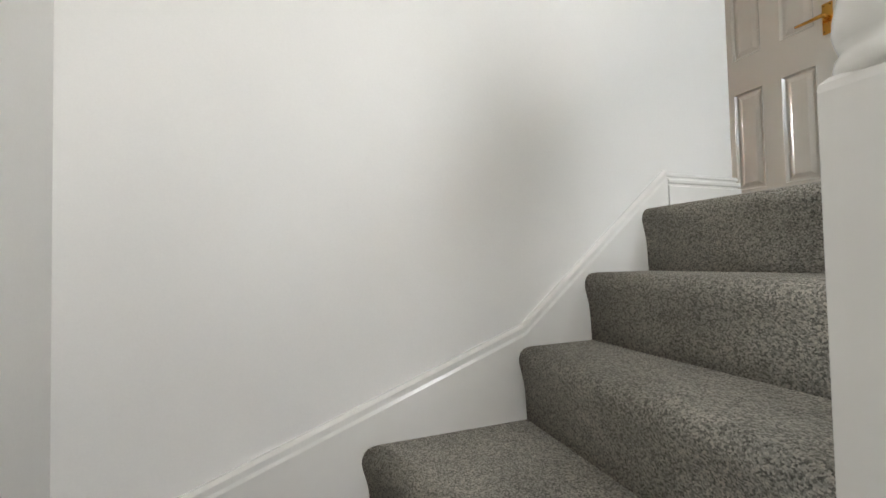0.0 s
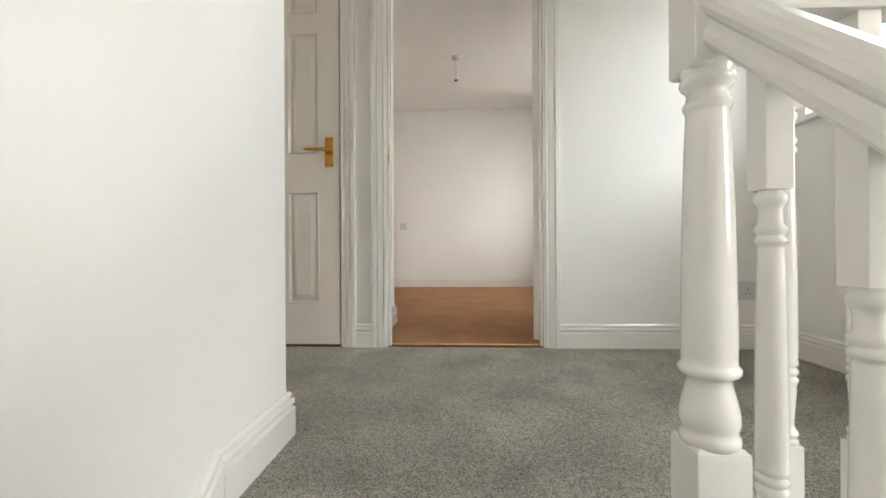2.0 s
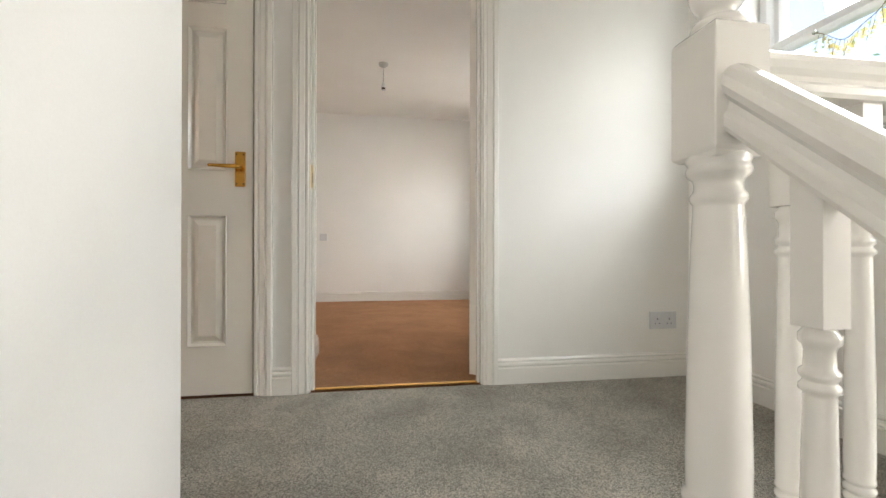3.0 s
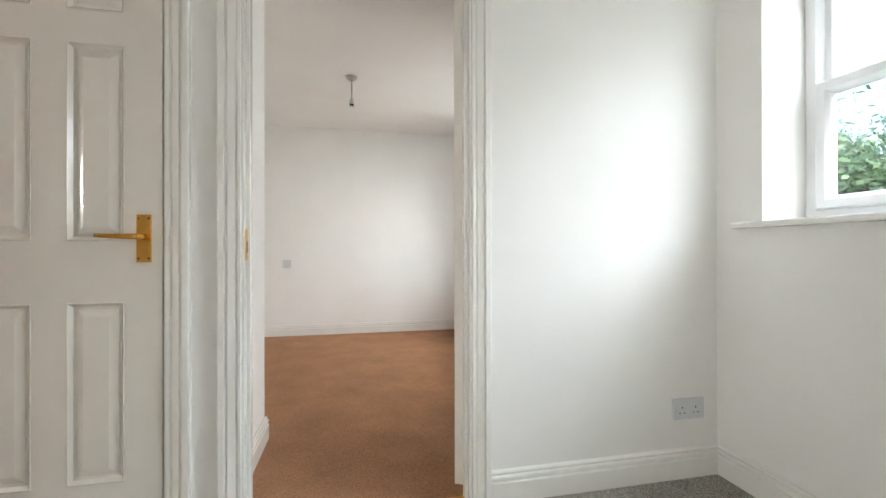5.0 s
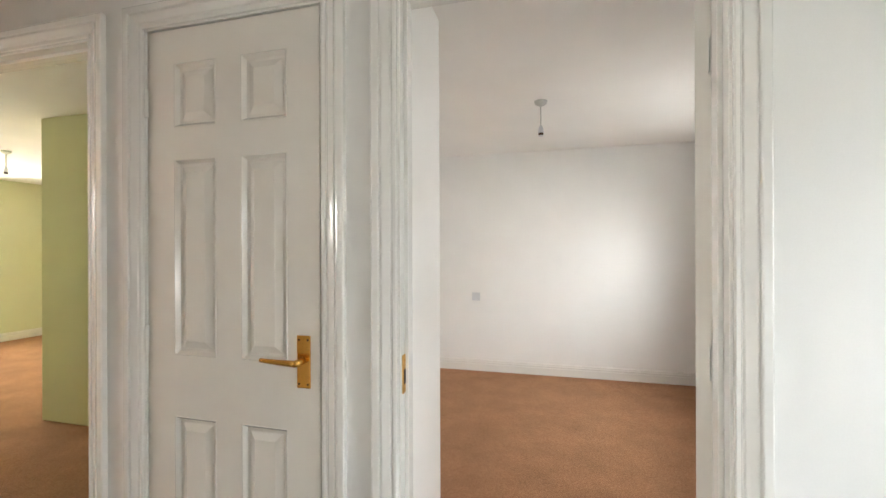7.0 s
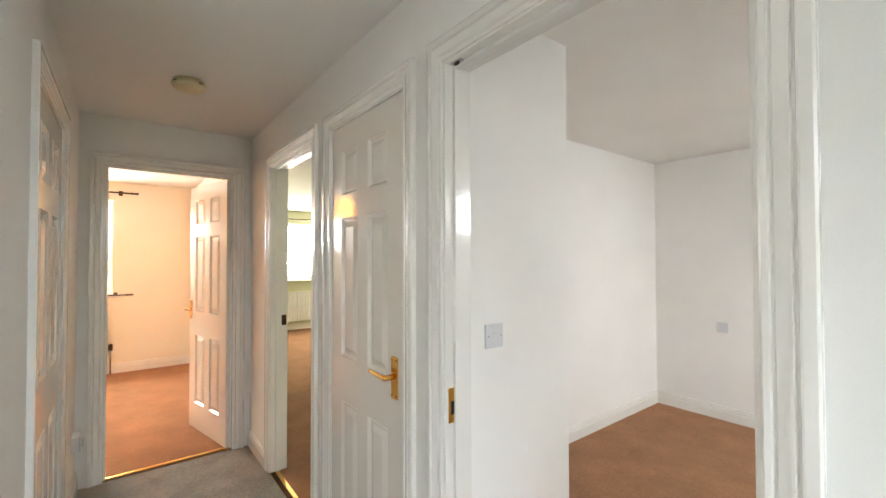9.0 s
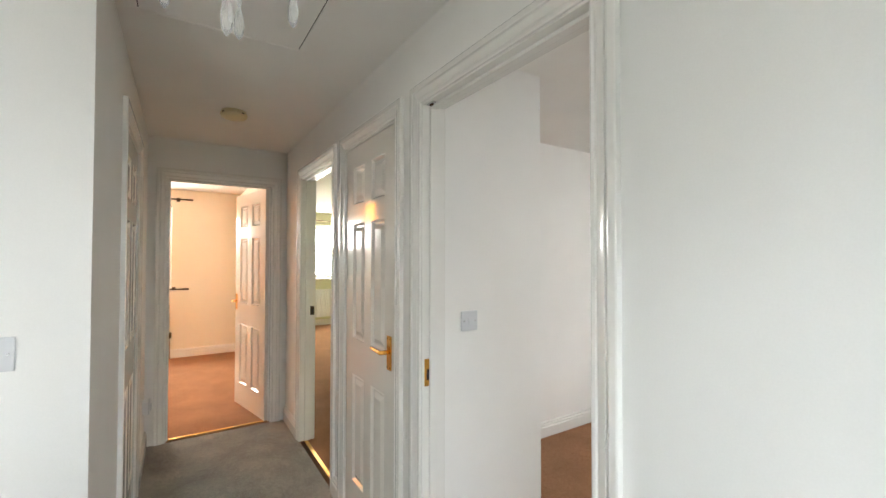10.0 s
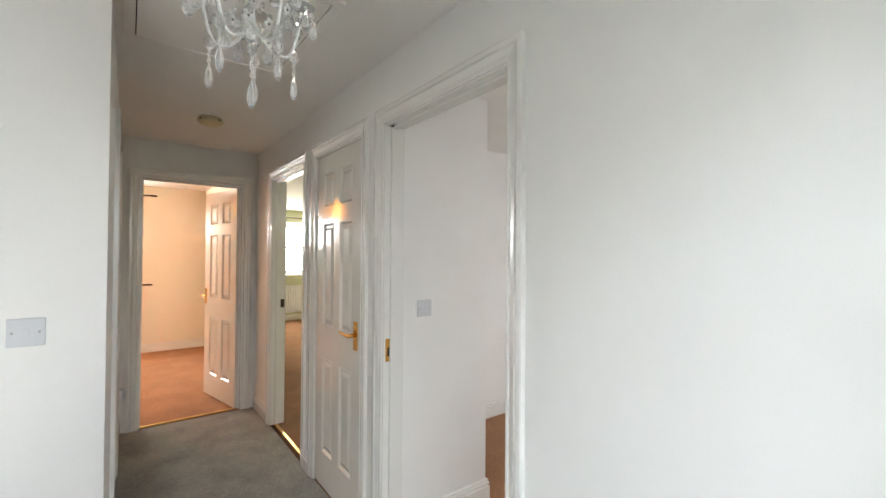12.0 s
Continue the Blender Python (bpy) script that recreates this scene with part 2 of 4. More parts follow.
wall_along_x("wall_cupboard_back", 0.62, 0.72, -0.47, 0.295, 0, H, WALL, "white painted back wall of the cupboard")
# green room
slab("floor_green_room", -6.7, -0.57, WA * 0.45, 3.9, -0.22, -0.004, BROWN, "brown cut-pile carpet in the green room", "floor")
slab("ceiling_green_room", -6.9, -0.57, WA, 4.0, H, H + 0.1, CEIL, "matt white ceiling of the green room", "ceiling")
wall_along_y("wall_green_window", -7.0, -6.7, 0, 4.0, -0.22, H, GREEN, "pale green wall with a window", [(1.4, 2.51, 0.94, 2.05)])
wall_along_x("wall_green_far", 3.9, 4.0, -6.7, -2.9, 0, H, GREEN, "pale green far wall")
wall_along_y("wall_green_return", -2.9, -2.8, 1.25, 3.9, 0, H, GREEN, "pale green return wall")
wall_along_x("wall_green_inner", 1.25, 1.35, -2.8, -0.57, 0, H, GREEN, "pale green inner wall")
wall_along_x("wall_green_front", 0, WA, -6.7, END - WA, 0, H, GREEN, "pale green front wall")
wall_along_y("wall_green_side", -0.67, -0.57, WA, 1.25, 0, H, GREEN, "pale green side wall")
# end room
slab("floor_end_room", -5.0, END - WA * 0.5, -3.2, 0, -0.22, -0.004, BROWN, "brown cut-pile carpet in the end room", "floor")
slab("ceiling_end_room", -5.3, END - WA, -3.2, 0, H + 0.03, H + 0.13, CEIL, "matt white ceiling of the end room", "ceiling")
wall_along_y("wall_end_window", -5.3, -5.0, -3.3, 0, -0.22, H + 0.03, CREAM, "cream painted wall with a window", [(-2.05, -0.87, 0.93, 2.1)])
wall_along_x("wall_end_side", -0.012, 0, -5.0, END - WA, 0, H + 0.03, CREAM, "cream painted side wall")
wall_along_x("wall_end_back", -3.3, -3.2, -5.0, END - WA, 0, H + 0.03, CREAM, "cream painted back wall")
wall_along_y("wall_end_inner", END - WA - 0.012, END - WA, -3.2, 0, 0, H + 0.03, CREAM, "cream painted inner wall", [(EO[0] - LN, EO[1] + LN, 0, DH + LN)])
# side room behind the hall
slab("floor_side_room", END - WA, STAIRX - WA, -3.0, HALL, -0.22, -0.004, BROWN, "brown carpet in the side room", "floor")
slab("ceiling_side_room", END - WA, STAIRX - WA, -3.0, HALL - WA, H, H + 0.1, CEIL, "matt white ceiling of the side room", "ceiling")
wall_along_x("wall_side_room_back", -3.1, -3.0, END - WA, STAIRX - WA, 0, H, CREAM, "cream painted back wall of the side room")

# ---- stair ----
RISE, GOING = 0.19, 0.218
NY = [YL, YL - GOING, YL - 2 * GOING]          # straight nosings
SX0, SX1 = STAIRX + 0.022, 1.17


def tread_block(name, outline, ztop, parent):
    """One carpeted step: a rounded nosing over a riser, from its plan outline (first two points are the nosing)."""
    bm = bmesh.new()
    n = len(outline)
    a, b = Vector((*outline[0], 0)), Vector((*outline[1], 0))
    along = (b - a).normalized()
    back = Vector((-along.y, along.x, 0))
    mid = sum((Vector((*p, 0)) for p in outline), Vector()) / n
    if (mid - a).dot(back) < 0:
        back = -back
    prof = [(0.020, -RISE - 0.02), (0.017, -0.13), (0.013, -0.09), (0.007, -0.066), (0.0025, -0.05), (0.0, -0.036), (0.0015, -0.024), (0.0065, -0.0125), (0.0145, -0.005), (0.026, -0.0012), (0.042, 0.0)]
    rows = []
    for u, dz in prof:
        rows.append([bm.verts.new(a + back * u + Vector((0, 0, ztop + dz))), bm.verts.new(b + back * u + Vector((0, 0, ztop + dz)))])
    for r0, r1 in zip(rows, rows[1:]):
        f = bm.faces.new((r0[0], r0[1], r1[1], r1[0]))
        f.smooth = True
    top = [rows[-1][0], rows[-1][1]] + [bm.verts.new((*p, ztop)) for p in outline[2:]]
    bm.faces.new(top)
    bot = [rows[0][0], rows[0][1]] + [bm.verts.new((*p, ztop - RISE - 0.02)) for p in outline[2:]]
    bm.faces.new(bot[::-1])
    for i in range(1, n):
        j = (i + 1) % n
        if i == 1:
            bm.faces.new([bot[1], bot[2], top[2], top[1]] + [r[1] for r in rows[-2:0:-1]])
        elif j == 0:
            bm.faces.new([bot[i], bot[0]] + [r[0] for r in rows[1:-1]] + [top[0], top[i]])
        else:
            bm.faces.new((bot[i], bot[j], top[j], top[i]))
    return part(name, bm, GREY, parent)


stair = thing("staircase", "winding staircase with grey cut-pile carpet", "staircase", kind="structure")
tread_block("step", [(SX0, NY[0]), (SX1, NY[0]), (SX1, NY[0] + 0.1), (SX0, NY[0] + 0.1)], 0.0, stair)
tread_block("step", [(SX0, NY[1]), (SX1, NY[1]), (SX1, NY[0] + 0.04), (SX0, NY[0] + 0.04)], -RISE, stair)
tread_block("step", [(SX0, NY[2]), (SX1, NY[2] - 0.02), (SX1, NY[1] + 0.04), (SX0, NY[1] + 0.04)], -2 * RISE, stair)
W0 = (SX0, -2.27)
tread_block("step", [W0, (SX1, -1.99), (SX1, NY[2] + 0.04), (SX0, NY[2] + 0.04)], -3 * RISE, stair)
tread_block("step", [(0.70, -2.83), (SX1, -2.02), (SX1, -1.96), (SX0, -2.23), (SX0, -2.83)], -4 * RISE, stair)
tread_block("step", [(SX1, -2.83), (SX1, -2.03), (SX1 - 0.03, -1.99), (0.67, -2.83)], -5 * RISE, stair)
for k in range(5):
    x = SX1 + GOING * (k + 1)
    tread_block("step", [(x, -2.83), (x, -2.03), (x - GOING - 0.04, -2.03), (x - GOING - 0.04, -2.83)], -(6 + k) * RISE, stair)
slab("floor_below", STAIRX, XB, -2.85, 0, -2.6, -2.28, GREY, "grey carpet at the foot of the stair", "floor")


def string_board():
    """The moulded board along the wall: straight above, shallower beside the winders."""
    pts = [(-1.31, 0.125), (-1.835, -0.322), (-2.835, -0.687)]
    bm = bmesh.new()
    prof = [(0, 0), (0.010, 0), (0.018, -0.008), (0.018, -0.022), (0.022, -0.03), (0.022, -0.5), (0, -0.5)]
    st = [lambda u, v, p=p: (STAIRX + u, p[0], p[1] + v) for p in pts]
    sweep(bm, prof, st)
    return part("string_board", bm, GLOSS, stair, "white gloss painted string board")


string_board()


# ---- skirting and door frames ----
SK = [(u, v * 1.12) for u, v in ((0, 0), (0.018, 0), (0.018, 0.064), (0.0165, 0.067), (0.0105, 0.0685), (0.0105, 0.073), (0.0165, 0.0755), (0.0165, 0.083), (0.0145, 0.0865), (0.0075, 0.088), (0.0075, 0.092), (0.0115, 0.0945), (0.0105, 0.099), (0.006, 0.1035), (0, 0.104))]


def skirting(a, b, side, name="baseboard", z=0.0, mitre=(0, 0)):
    """A moulded skirting board from a to b on plan; side: unit vector out of the wall."""
    bm = bmesh.new()
    a, b, s = Vector((*a, z)), Vector((*b, z)), Vector((*side, 0))
    t = (b - a).normalized()
    sweep(bm, SK, [lambda u, v: a + s * u - t * u * mitre[0] + Vector((0, 0, v)), lambda u, v: b + s * u + t * u * mitre[1] + Vector((0, 0, v))])
    return setting(name, bm, GLOSS, "white gloss moulded skirting board", "skirting board")


AR = [(0, 0), (0, 0.008), (0.003, 0.0105), (0.010, 0.0105), (0.012, 0.0062), (0.0145, 0.0062), (0.017, 0.010), (0.024, 0.0125), (0.031, 0.0155), (0.0345, 0.0165), (0.036, 0.011), (0.0395, 0.011), (0.041, 0.0175), (0.044, 0.019), (0.057, 0.019), (0.060, 0.0165), (0.060, 0)]


def door_frame(name, lo, hi, top, m, depth=WA, stops=None, archs=(1, 1), gap=0.007, label="white gloss door lining with moulded architrave"):
    """Lining and architraves round a clear opening in local terms: x along the wall, y into it, z up."""
    root = thing(name, label, "door frame", m, kind="structure")
    for a, b in ((lo - LN, lo), (hi, hi + LN)):
        bm = bmesh.new()
        box(bm, a, b, -0.001, depth + 0.001, 0, top, 0.0015)
        part("jamb", bm, GLOSS, root)
    bm = bmesh.new()
    box(bm, lo - LN, hi + LN, -0.001, depth + 0.001, top, top + LN, 0.0015)
    part("head", bm, GLOSS, root)
    if stops is not None:
        s0, s1 = stops
        for a, b, c, d in ((lo, lo + 0.012, 0, top), (hi - 0.012, hi, 0, top), (lo + 0.012, hi - 0.012, top - 0.012, top)):
            bm = bmesh.new()
            box(bm, a, b, s0, s1, c, d, 0.002)
            part("door_stop", bm, GLOSS, root)
    for on, y, sgn in ((archs[0], 0, -1), (archs[1], depth, 1)):
        if not on:
            continue
        i0, i1, it, w = lo - gap, hi + gap, top + gap, 1.18
        for path in ([lambda u, v: (i0 - u * w, y + sgn * v, 0), lambda u, v: (i0 - u * w, y + sgn * v, it + u * w)],
                     [lambda u, v: (i0 - u * w, y + sgn * v, it + u * w), lambda u, v: (i1 + u * w, y + sgn * v, it + u * w)],
                     [lambda u, v: (i1 + u * w, y + sgn * v, it + u * w), lambda u, v: (i1 + u * w, y + sgn * v, 0)]):
            bm = bmesh.new()
            sweep(bm, AR, path)
            part("architrave", bm, GLOSS, root)
    return root


# ---- six-panel door ----
def panel_door(name, w, h, m, label, handle_x=None, handle_side=1):
    """Moulded six-panel leaf: local x across from the hinge, y thickness, z up, with a brass lever on both faces."""
    root = thing(name, label, "door", m, kind="structure")
    t = 0.035
    stile, mull = 0.105 * w / 0.617, 0.09 * w / 0.617
    pw = (w - 2 * stile - mull) / 2
    xs = [0, stile, stile + pw, stile + pw + mull, w - stile, w]
    zs = [0, 0.205, 0.765, 0.955, 1.565, 1.665, 1.865, h]
    bm = bmesh.new()
    for sgn in (-1, 1):
        y = sgn * t / 2
        grid = [[bm.verts.new((x, y, z)) for z in zs] for x in xs]
        cells = []
        for i in range(5):
            for j in range(7):
                f = bm.faces.new((grid[i][j], grid[i + 1][j], grid[i + 1][j + 1], grid[i][j + 1]))
                if i in (1, 3) and j in (1, 3, 5):
                    cells.append(f)
        bmesh.ops.recalc_face_normals(bm, faces=cells)
        for f in cells:
            if f.normal.y * sgn < 0:
                f.normal_flip()
        for th, dp in ((0.003, 0.002), (0.010, -0.0125), (0.009, 0.0), (0.022, 0.010)):
            bmesh.ops.inset_individual(bm, faces=cells, thickness=th, depth=dp, use_even_offset=True)
        if sgn < 0:
            front = grid
        else:
            for i in range(5):
                bm.faces.new((front[i][0], grid[i][0], grid[i + 1][0], front[i + 1][0]))
                bm.faces.new((front[i][7], front[i + 1][7], grid[i + 1][7], grid[i][7]))
            for j in range(7):
                bm.faces.new((front[0][j], front[0][j + 1], grid[0][j + 1], grid[0][j]))
                bm.faces.new((front[5][j], grid[5][j], grid[5][j + 1], front[5][j + 1]))
    part("leaf", bm, DOORP, root)
    for sgn in () if handle_x is None else (-1, 1):
        y = sgn * t / 2
        bm = bmesh.new()
        box(bm, handle_x - 0.021, handle_x + 0.021, y, y + sgn * 0.006, 0.888, 1.038, 0.0025)
        hp = part("handle_plate", bm, BRASS, root, "polished brass lever plate")
        bm = bmesh.new()
        bmesh.ops.create_cone(bm, cap_ends=True, segments=16, radius1=0.0105, radius2=0.0095, depth=0.045,
                              matrix=Matrix.Translation((handle_x, y + sgn * 0.026, 0.968)) @ Matrix.Rotation(math.pi / 2, 4, "X"))
        rings = []
        for k in range(9):
            s = k / 8
            cx = handle_x - handle_side * (0.002 + 0.112 * s)
            cy = y + sgn * (0.046 - 0.003 * s)
            cz = 0.968 + 0.003 * s * s
            ry, rz = 0.0065 - 0.001 * s, 0.0095 - 0.0035 * s
            rings.append([bm.verts.new((cx, cy + ry * math.cos(a), cz + rz * math.sin(a))) for a in [2 * math.pi * q / 10 for q in range(10)]])
        for a, b in zip(rings, rings[1:]):
            for q in range(10):
                bm.faces.new((a[q], a[(q + 1) % 10], b[(q + 1) % 10], b[q]))
        bm.faces.new(rings[0])
        bm.faces.new(rings[-1])
        part("lever", bm, BRASS, hp, "polished brass lever", smooth=True)
        for dx, dz in ((-0.014, 0.9), (0.014, 0.9), (-0.014, 1.026), (0.014, 1.026)):
            bm = bmesh.new()
            bmesh.ops.create_cone(bm, cap_ends=True, segments=8, radius1=0.0035, radius2=0.0025, depth=0.002,
                                  matrix=Matrix.Translation((handle_x + dx, y + sgn * 0.0066, dz)) @ Matrix.Rotation(math.pi / 2, 4, "X"))
            part("screw", bm, BRONZE, hp)
    return root


def hinge(root, x, y, z):
    bm = bmesh.new()
    lathe(bm, [(0.005, z - 0.045), (0.006, z - 0.043), (0.006, z + 0.043), (0.005, z + 0.045)], 10, (x, y))
    box(bm, x - 0.014, x + 0.014, y + 0.004, y + 0.006, z - 0.042, z + 0.042)
    part("hinge", bm, GLOSS, root, "painted-over butt hinge")


I4 = Matrix.Identity(4)
door_frame("door_frame_cupboard", *D1, DH, I4, stops=(0.04, 0.055), archs=(1, 0), gap=0.0065)
door_frame("door_frame_bedroom", *O2, DH, I4, stops=(0.03, 0.06))
door_frame("door_frame_green_room", *O3, DH, I4, stops=(0.03, 0.06))
door_frame("door_frame_end", EO[0], EO[1], DH, Matrix.Translation((END, 0, 0)) @ Matrix.Rotation(radians(90), 4, "Z"), stops=(0.03, 0.06))
door_frame("door_frame_side", -LD[1], -LD[0], DH, Matrix.Translation((0, HALL, 0)) @ Matrix.Rotation(radians(180), 4, "Z"), stops=(0.042, 0.056), gap=0.003)
cup = panel_door("door_cupboard", D1[1] - D1[0] - 0.010, 1.973, pose(D1[0] + 0.004, 0.0195, 0.011), "closed white gloss six-panel cupboard door", D1[1] - D1[0] - 0.006 - 0.054)
for z in (0.23, 1.0, 1.75):
    hinge(cup, -0.002, -0.02, z)
panel_door("door_end", 0.69, 1.975, pose(END - 0.04, EO[1] - 0.02, 0.006, 0, 0, 180 + 13), "white gloss six-panel door standing open", 0.655)
bed = panel_door("door_bedroom", 0.75, 1.970, pose(O2[1] - 0.0135, WA + 0.0142, 0.014, 0, 0, 62), "white gloss six-panel bedroom door standing open", 0.655)
for z in (0.23, 1.0, 1.75):
    hinge(bed, -0.003, -0.0195, z)


# ---- balustrade ----
def newel(name, x, y, zb, zblock, zt0, zt1, label):
    """Square-based turned newel post: base block to zblock, turning, top block zt0 to zt1, cap and ball."""
    root = thing(name, label, "newel post", Matrix.Translation((x, y, 0)), kind="structure")
    hb = 0.038

    def block(pname, z0, z1, foot, head):
        bm = bmesh.new()
        bmesh.ops.create_cube(bm, size=1, matrix=Matrix.LocRotScale((0, 0, (z0 + z1) / 2), None, (2 * hb, 2 * hb, z1 - z0)))
        es = [e for e in bm.edges if abs(e.verts[0].co.z - e.verts[1].co.z) < 1e-6 and ((foot and e.verts[0].co.z < (z0 + z1) / 2) or (head and e.verts[0].co.z > (z0 + z1) / 2))]
        bmesh.ops.bevel(bm, geom=es, offset=0.013, segments=3, affect="EDGES", profile=0.55)
        es = [e for e in bm.edges if abs(e.verts[0].co.x - e.verts[1].co.x) < 1e-6 and abs(e.verts[0].co.y - e.verts[1].co.y) < 1e-6]
        bmesh.ops.bevel(bm, geom=es, offset=0.0018, segments=2, affect="EDGES", profile=0.5)
        return part(pname, bm, GLOSS, root)

    block("base_block", zb, zblock + 0.006, False, True)
    z, k = zblock - 0.192, zt0 - zblock - 0.552
    low = [(0.030, 0.186), (0.0395, 0.196), (0.041, 0.203), (0.0395, 0.210), (0.0365, 0.214), (0.0385, 0.221), (0.0408, 0.230), (0.0400, 0.243), (0.0360, 0.262), (0.0312, 0.281), (0.0300, 0.291),
           (0.0335, 0.2945), (0.0405, 0.299), (0.0422, 0.304), (0.0415, 0.309), (0.0380, 0.3125), (0.0365, 0.317), (0.0372, 0.324), (0.0375, 0.36)]
    high = [(0.0345, 0.52), (0.0312, 0.63), (0.0287, 0.684), (0.0285, 0.688), (0.0312, 0.6915), (0.0328, 0.696), (0.0318, 0.701), (0.0285, 0.705), (0.0272, 0.713), (0.0290, 0.720), (0.0350, 0.7255), (0.0375, 0.731), (0.0365, 0.736), (0.0345, 0.739), (0.0372, 0.744), (0.0365, 0.756)]
    bm = bmesh.new()
    lathe(bm, [(r, h + z) for r, h in low] + [(r, h + z + k) for r, h in high], 40)
    part("turned_shaft", bm, GLOSS, root)
    block("top_block", zt0, zt1, True, True)
    bm = bmesh.new()
    c = zt1
    cap = [(0.030, c - 0.002), (0.032, c + 0.006), (0.029, c + 0.012), (0.020, c + 0.016), (0.018, c + 0.021)]
    for q in range(1, 12):
        a = -math.pi / 2 + 0.45 + (math.pi - 0.45) * q / 12
        cap.append((0.034 * math.cos(a), c + 0.052 + 0.033 * math.sin(a)))
    cap.append((0.003, c + 0.085))
    lathe(bm, cap, 32)
    part("ball_cap", bm, GLOSS, root)
    return root


def baluster(root, x, y, z0, z1, base, head, hw=0.0163):
    """Turned spindle with square ends of the given lengths."""
    bm = bmesh.new()
    b0, b1 = z0 + base, z1 - head
    for lo, hi in ((z0, b0), (b1, z1)):
        box(bm, x - hw, x + hw, y - hw, y + hw, lo, hi, 0.0012)
    L = b1 - b0
    prof = [(0.010, b0 - 0.006), (0.0165, b0 + 0.0), (0.0172, b0 + 0.004), (0.0155, b0 + 0.008), (0.0135, b0 + 0.010), (0.0168, b0 + 0.0135), (0.0168, b0 + 0.018), (0.0130, b0 + 0.022), (0.0115, b0 + 0.030), (0.0135, b0 + 0.055), (0.0150, b0 + 0.082), (0.0150, b0 + 0.088),
            (0.0172, b0 + 0.092), (0.0172, b0 + 0.0965), (0.0145, b0 + 0.0995), (0.0145, b0 + 0.1015), (0.0175, b0 + 0.1045), (0.0175, b0 + 0.109), (0.0145, b0 + 0.112), (0.0145, b0 + 0.114), (0.0172, b0 + 0.117), (0.0172, b0 + 0.121), (0.0160, b0 + 0.124), (0.0168, b0 + 0.14), (0.0165, b0 + L * 0.5),
            (0.0135, b1 - 0.069), (0.0132, b1 - 0.066), (0.0170, b1 - 0.063), (0.0170, b1 - 0.058), (0.0138, b1 - 0.0545), (0.0138, b1 - 0.0525), (0.0170, b1 - 0.049), (0.0170, b1 - 0.044), (0.0132, b1 - 0.040), (0.0125, b1 - 0.024), (0.0140, b1 - 0.019), (0.0172, b1 - 0.015), (0.0172, b1 - 0.007), (0.0135, b1 - 0.002), (0.0120, b1 + 0.004)]
    lathe(bm, prof, 20, (x, y))
    return part("baluster", bm, GLOSS, root)


NX, NYP = 1.2, -1.41
newel("newel_post_top", NX, NYP, -0.45, 0.192, 0.744, 0.912, "white gloss turned newel post at the stair head")
newel("newel_post_turn", NX + 0.001, -1.995, -1.2, -0.020, 0.36, 0.56, "white gloss turned newel post at the stair turn")
HR = [(-0.024, 0.0), (-0.027, 0.005), (-0.027, 0.014), (-0.021, 0.020), (-0.020, 0.027), (-0.027, 0.033), (-0.031, 0.041), (-0.029, 0.050), (-0.020, 0.057), (-0.008, 0.060), (0.008, 0.060), (0.020, 0.057), (0.029, 0.050), (0.031, 0.041), (0.027, 0.033), (0.020, 0.027), (0.021, 0.020), (0.027, 0.014), (0.027, 0.005), (0.024, 0.0)]
SL = RISE / GOING

rake = thing("balustrade_stair", "white gloss raking balustrade with turned spindles", "balustrade", kind="structure")
ya, yb = NYP - 0.038, -1.957
zr = 0.772
bm = bmesh.new()
sweep(bm, HR, [lambda u, v: (NX + u, ya, zr + v * 1.38), lambda u, v: (NX + u, yb, zr - (ya - yb) * SL + v * 1.38)])
part("handrail", bm, GLOSS, rake)
zs0 = -0.055
bm = bmesh.new()
sweep(bm, [(-0.022, -0.003), (-0.019, 0), (0.019, 0), (0.022, -0.003), (0.022, -0.26), (-0.022, -0.26)], [lambda u, v: (NX + u, ya, zs0 + v), lambda u, v: (NX + u, yb, zs0 - (ya - yb) * SL + v)])
part("outer_string", bm, GLOSS, rake)
for y in (-1.535, -1.655, -1.772, -1.883):
    d = (ya - y) * SL
    b0 = 0.102 - (-1.535 - y) * SL
    z0 = zs0 - d - 0.015
    z1 = zr - d + 0.02
    baluster(rake, NX, y, z0, z1, b0 - z0, z1 - (b0 + 0.451))

guard = thing("balustrade_landing", "white gloss level balustrade along the landing edge", "balustrade", kind="structure")
yg = NYP
bm = bmesh.new()
sweep(bm, HR, [lambda u, v: (NX + 0.038, yg + u, 0.827 + v), lambda u, v: (XB, yg + u, 0.827 + v)])
part("handrail", bm, GLOSS, guard)
bm = bmesh.new()
box(bm, NX + 0.038, XB, yg - 0.045, yg + 0.04, -0.03, 0.008, 0.009)
box(bm, NX + 0.038, XB, yg - 0.036, yg - 0.01, -0.055, -0.03, 0.006)
part("base_rail", bm, GLOSS, guard)
bm = bmesh.new()
box(bm, NX + 0.038, XB, yg - 0.026, yg - 0.008, -0.26, -0.055)
part("fascia", bm, GLOSS, guard)
x = 1.309
while x < XB - 0.04:
    baluster(guard, x, yg, 0.006, 0.833, 0.19, 0.145)
    x += 0.1105
wall_along_x("wall_under_landing", NYP - 0.02, NYP + 0.06, NX, XB, -2.3, -0.26, WALL, "white painted wall below the landing")

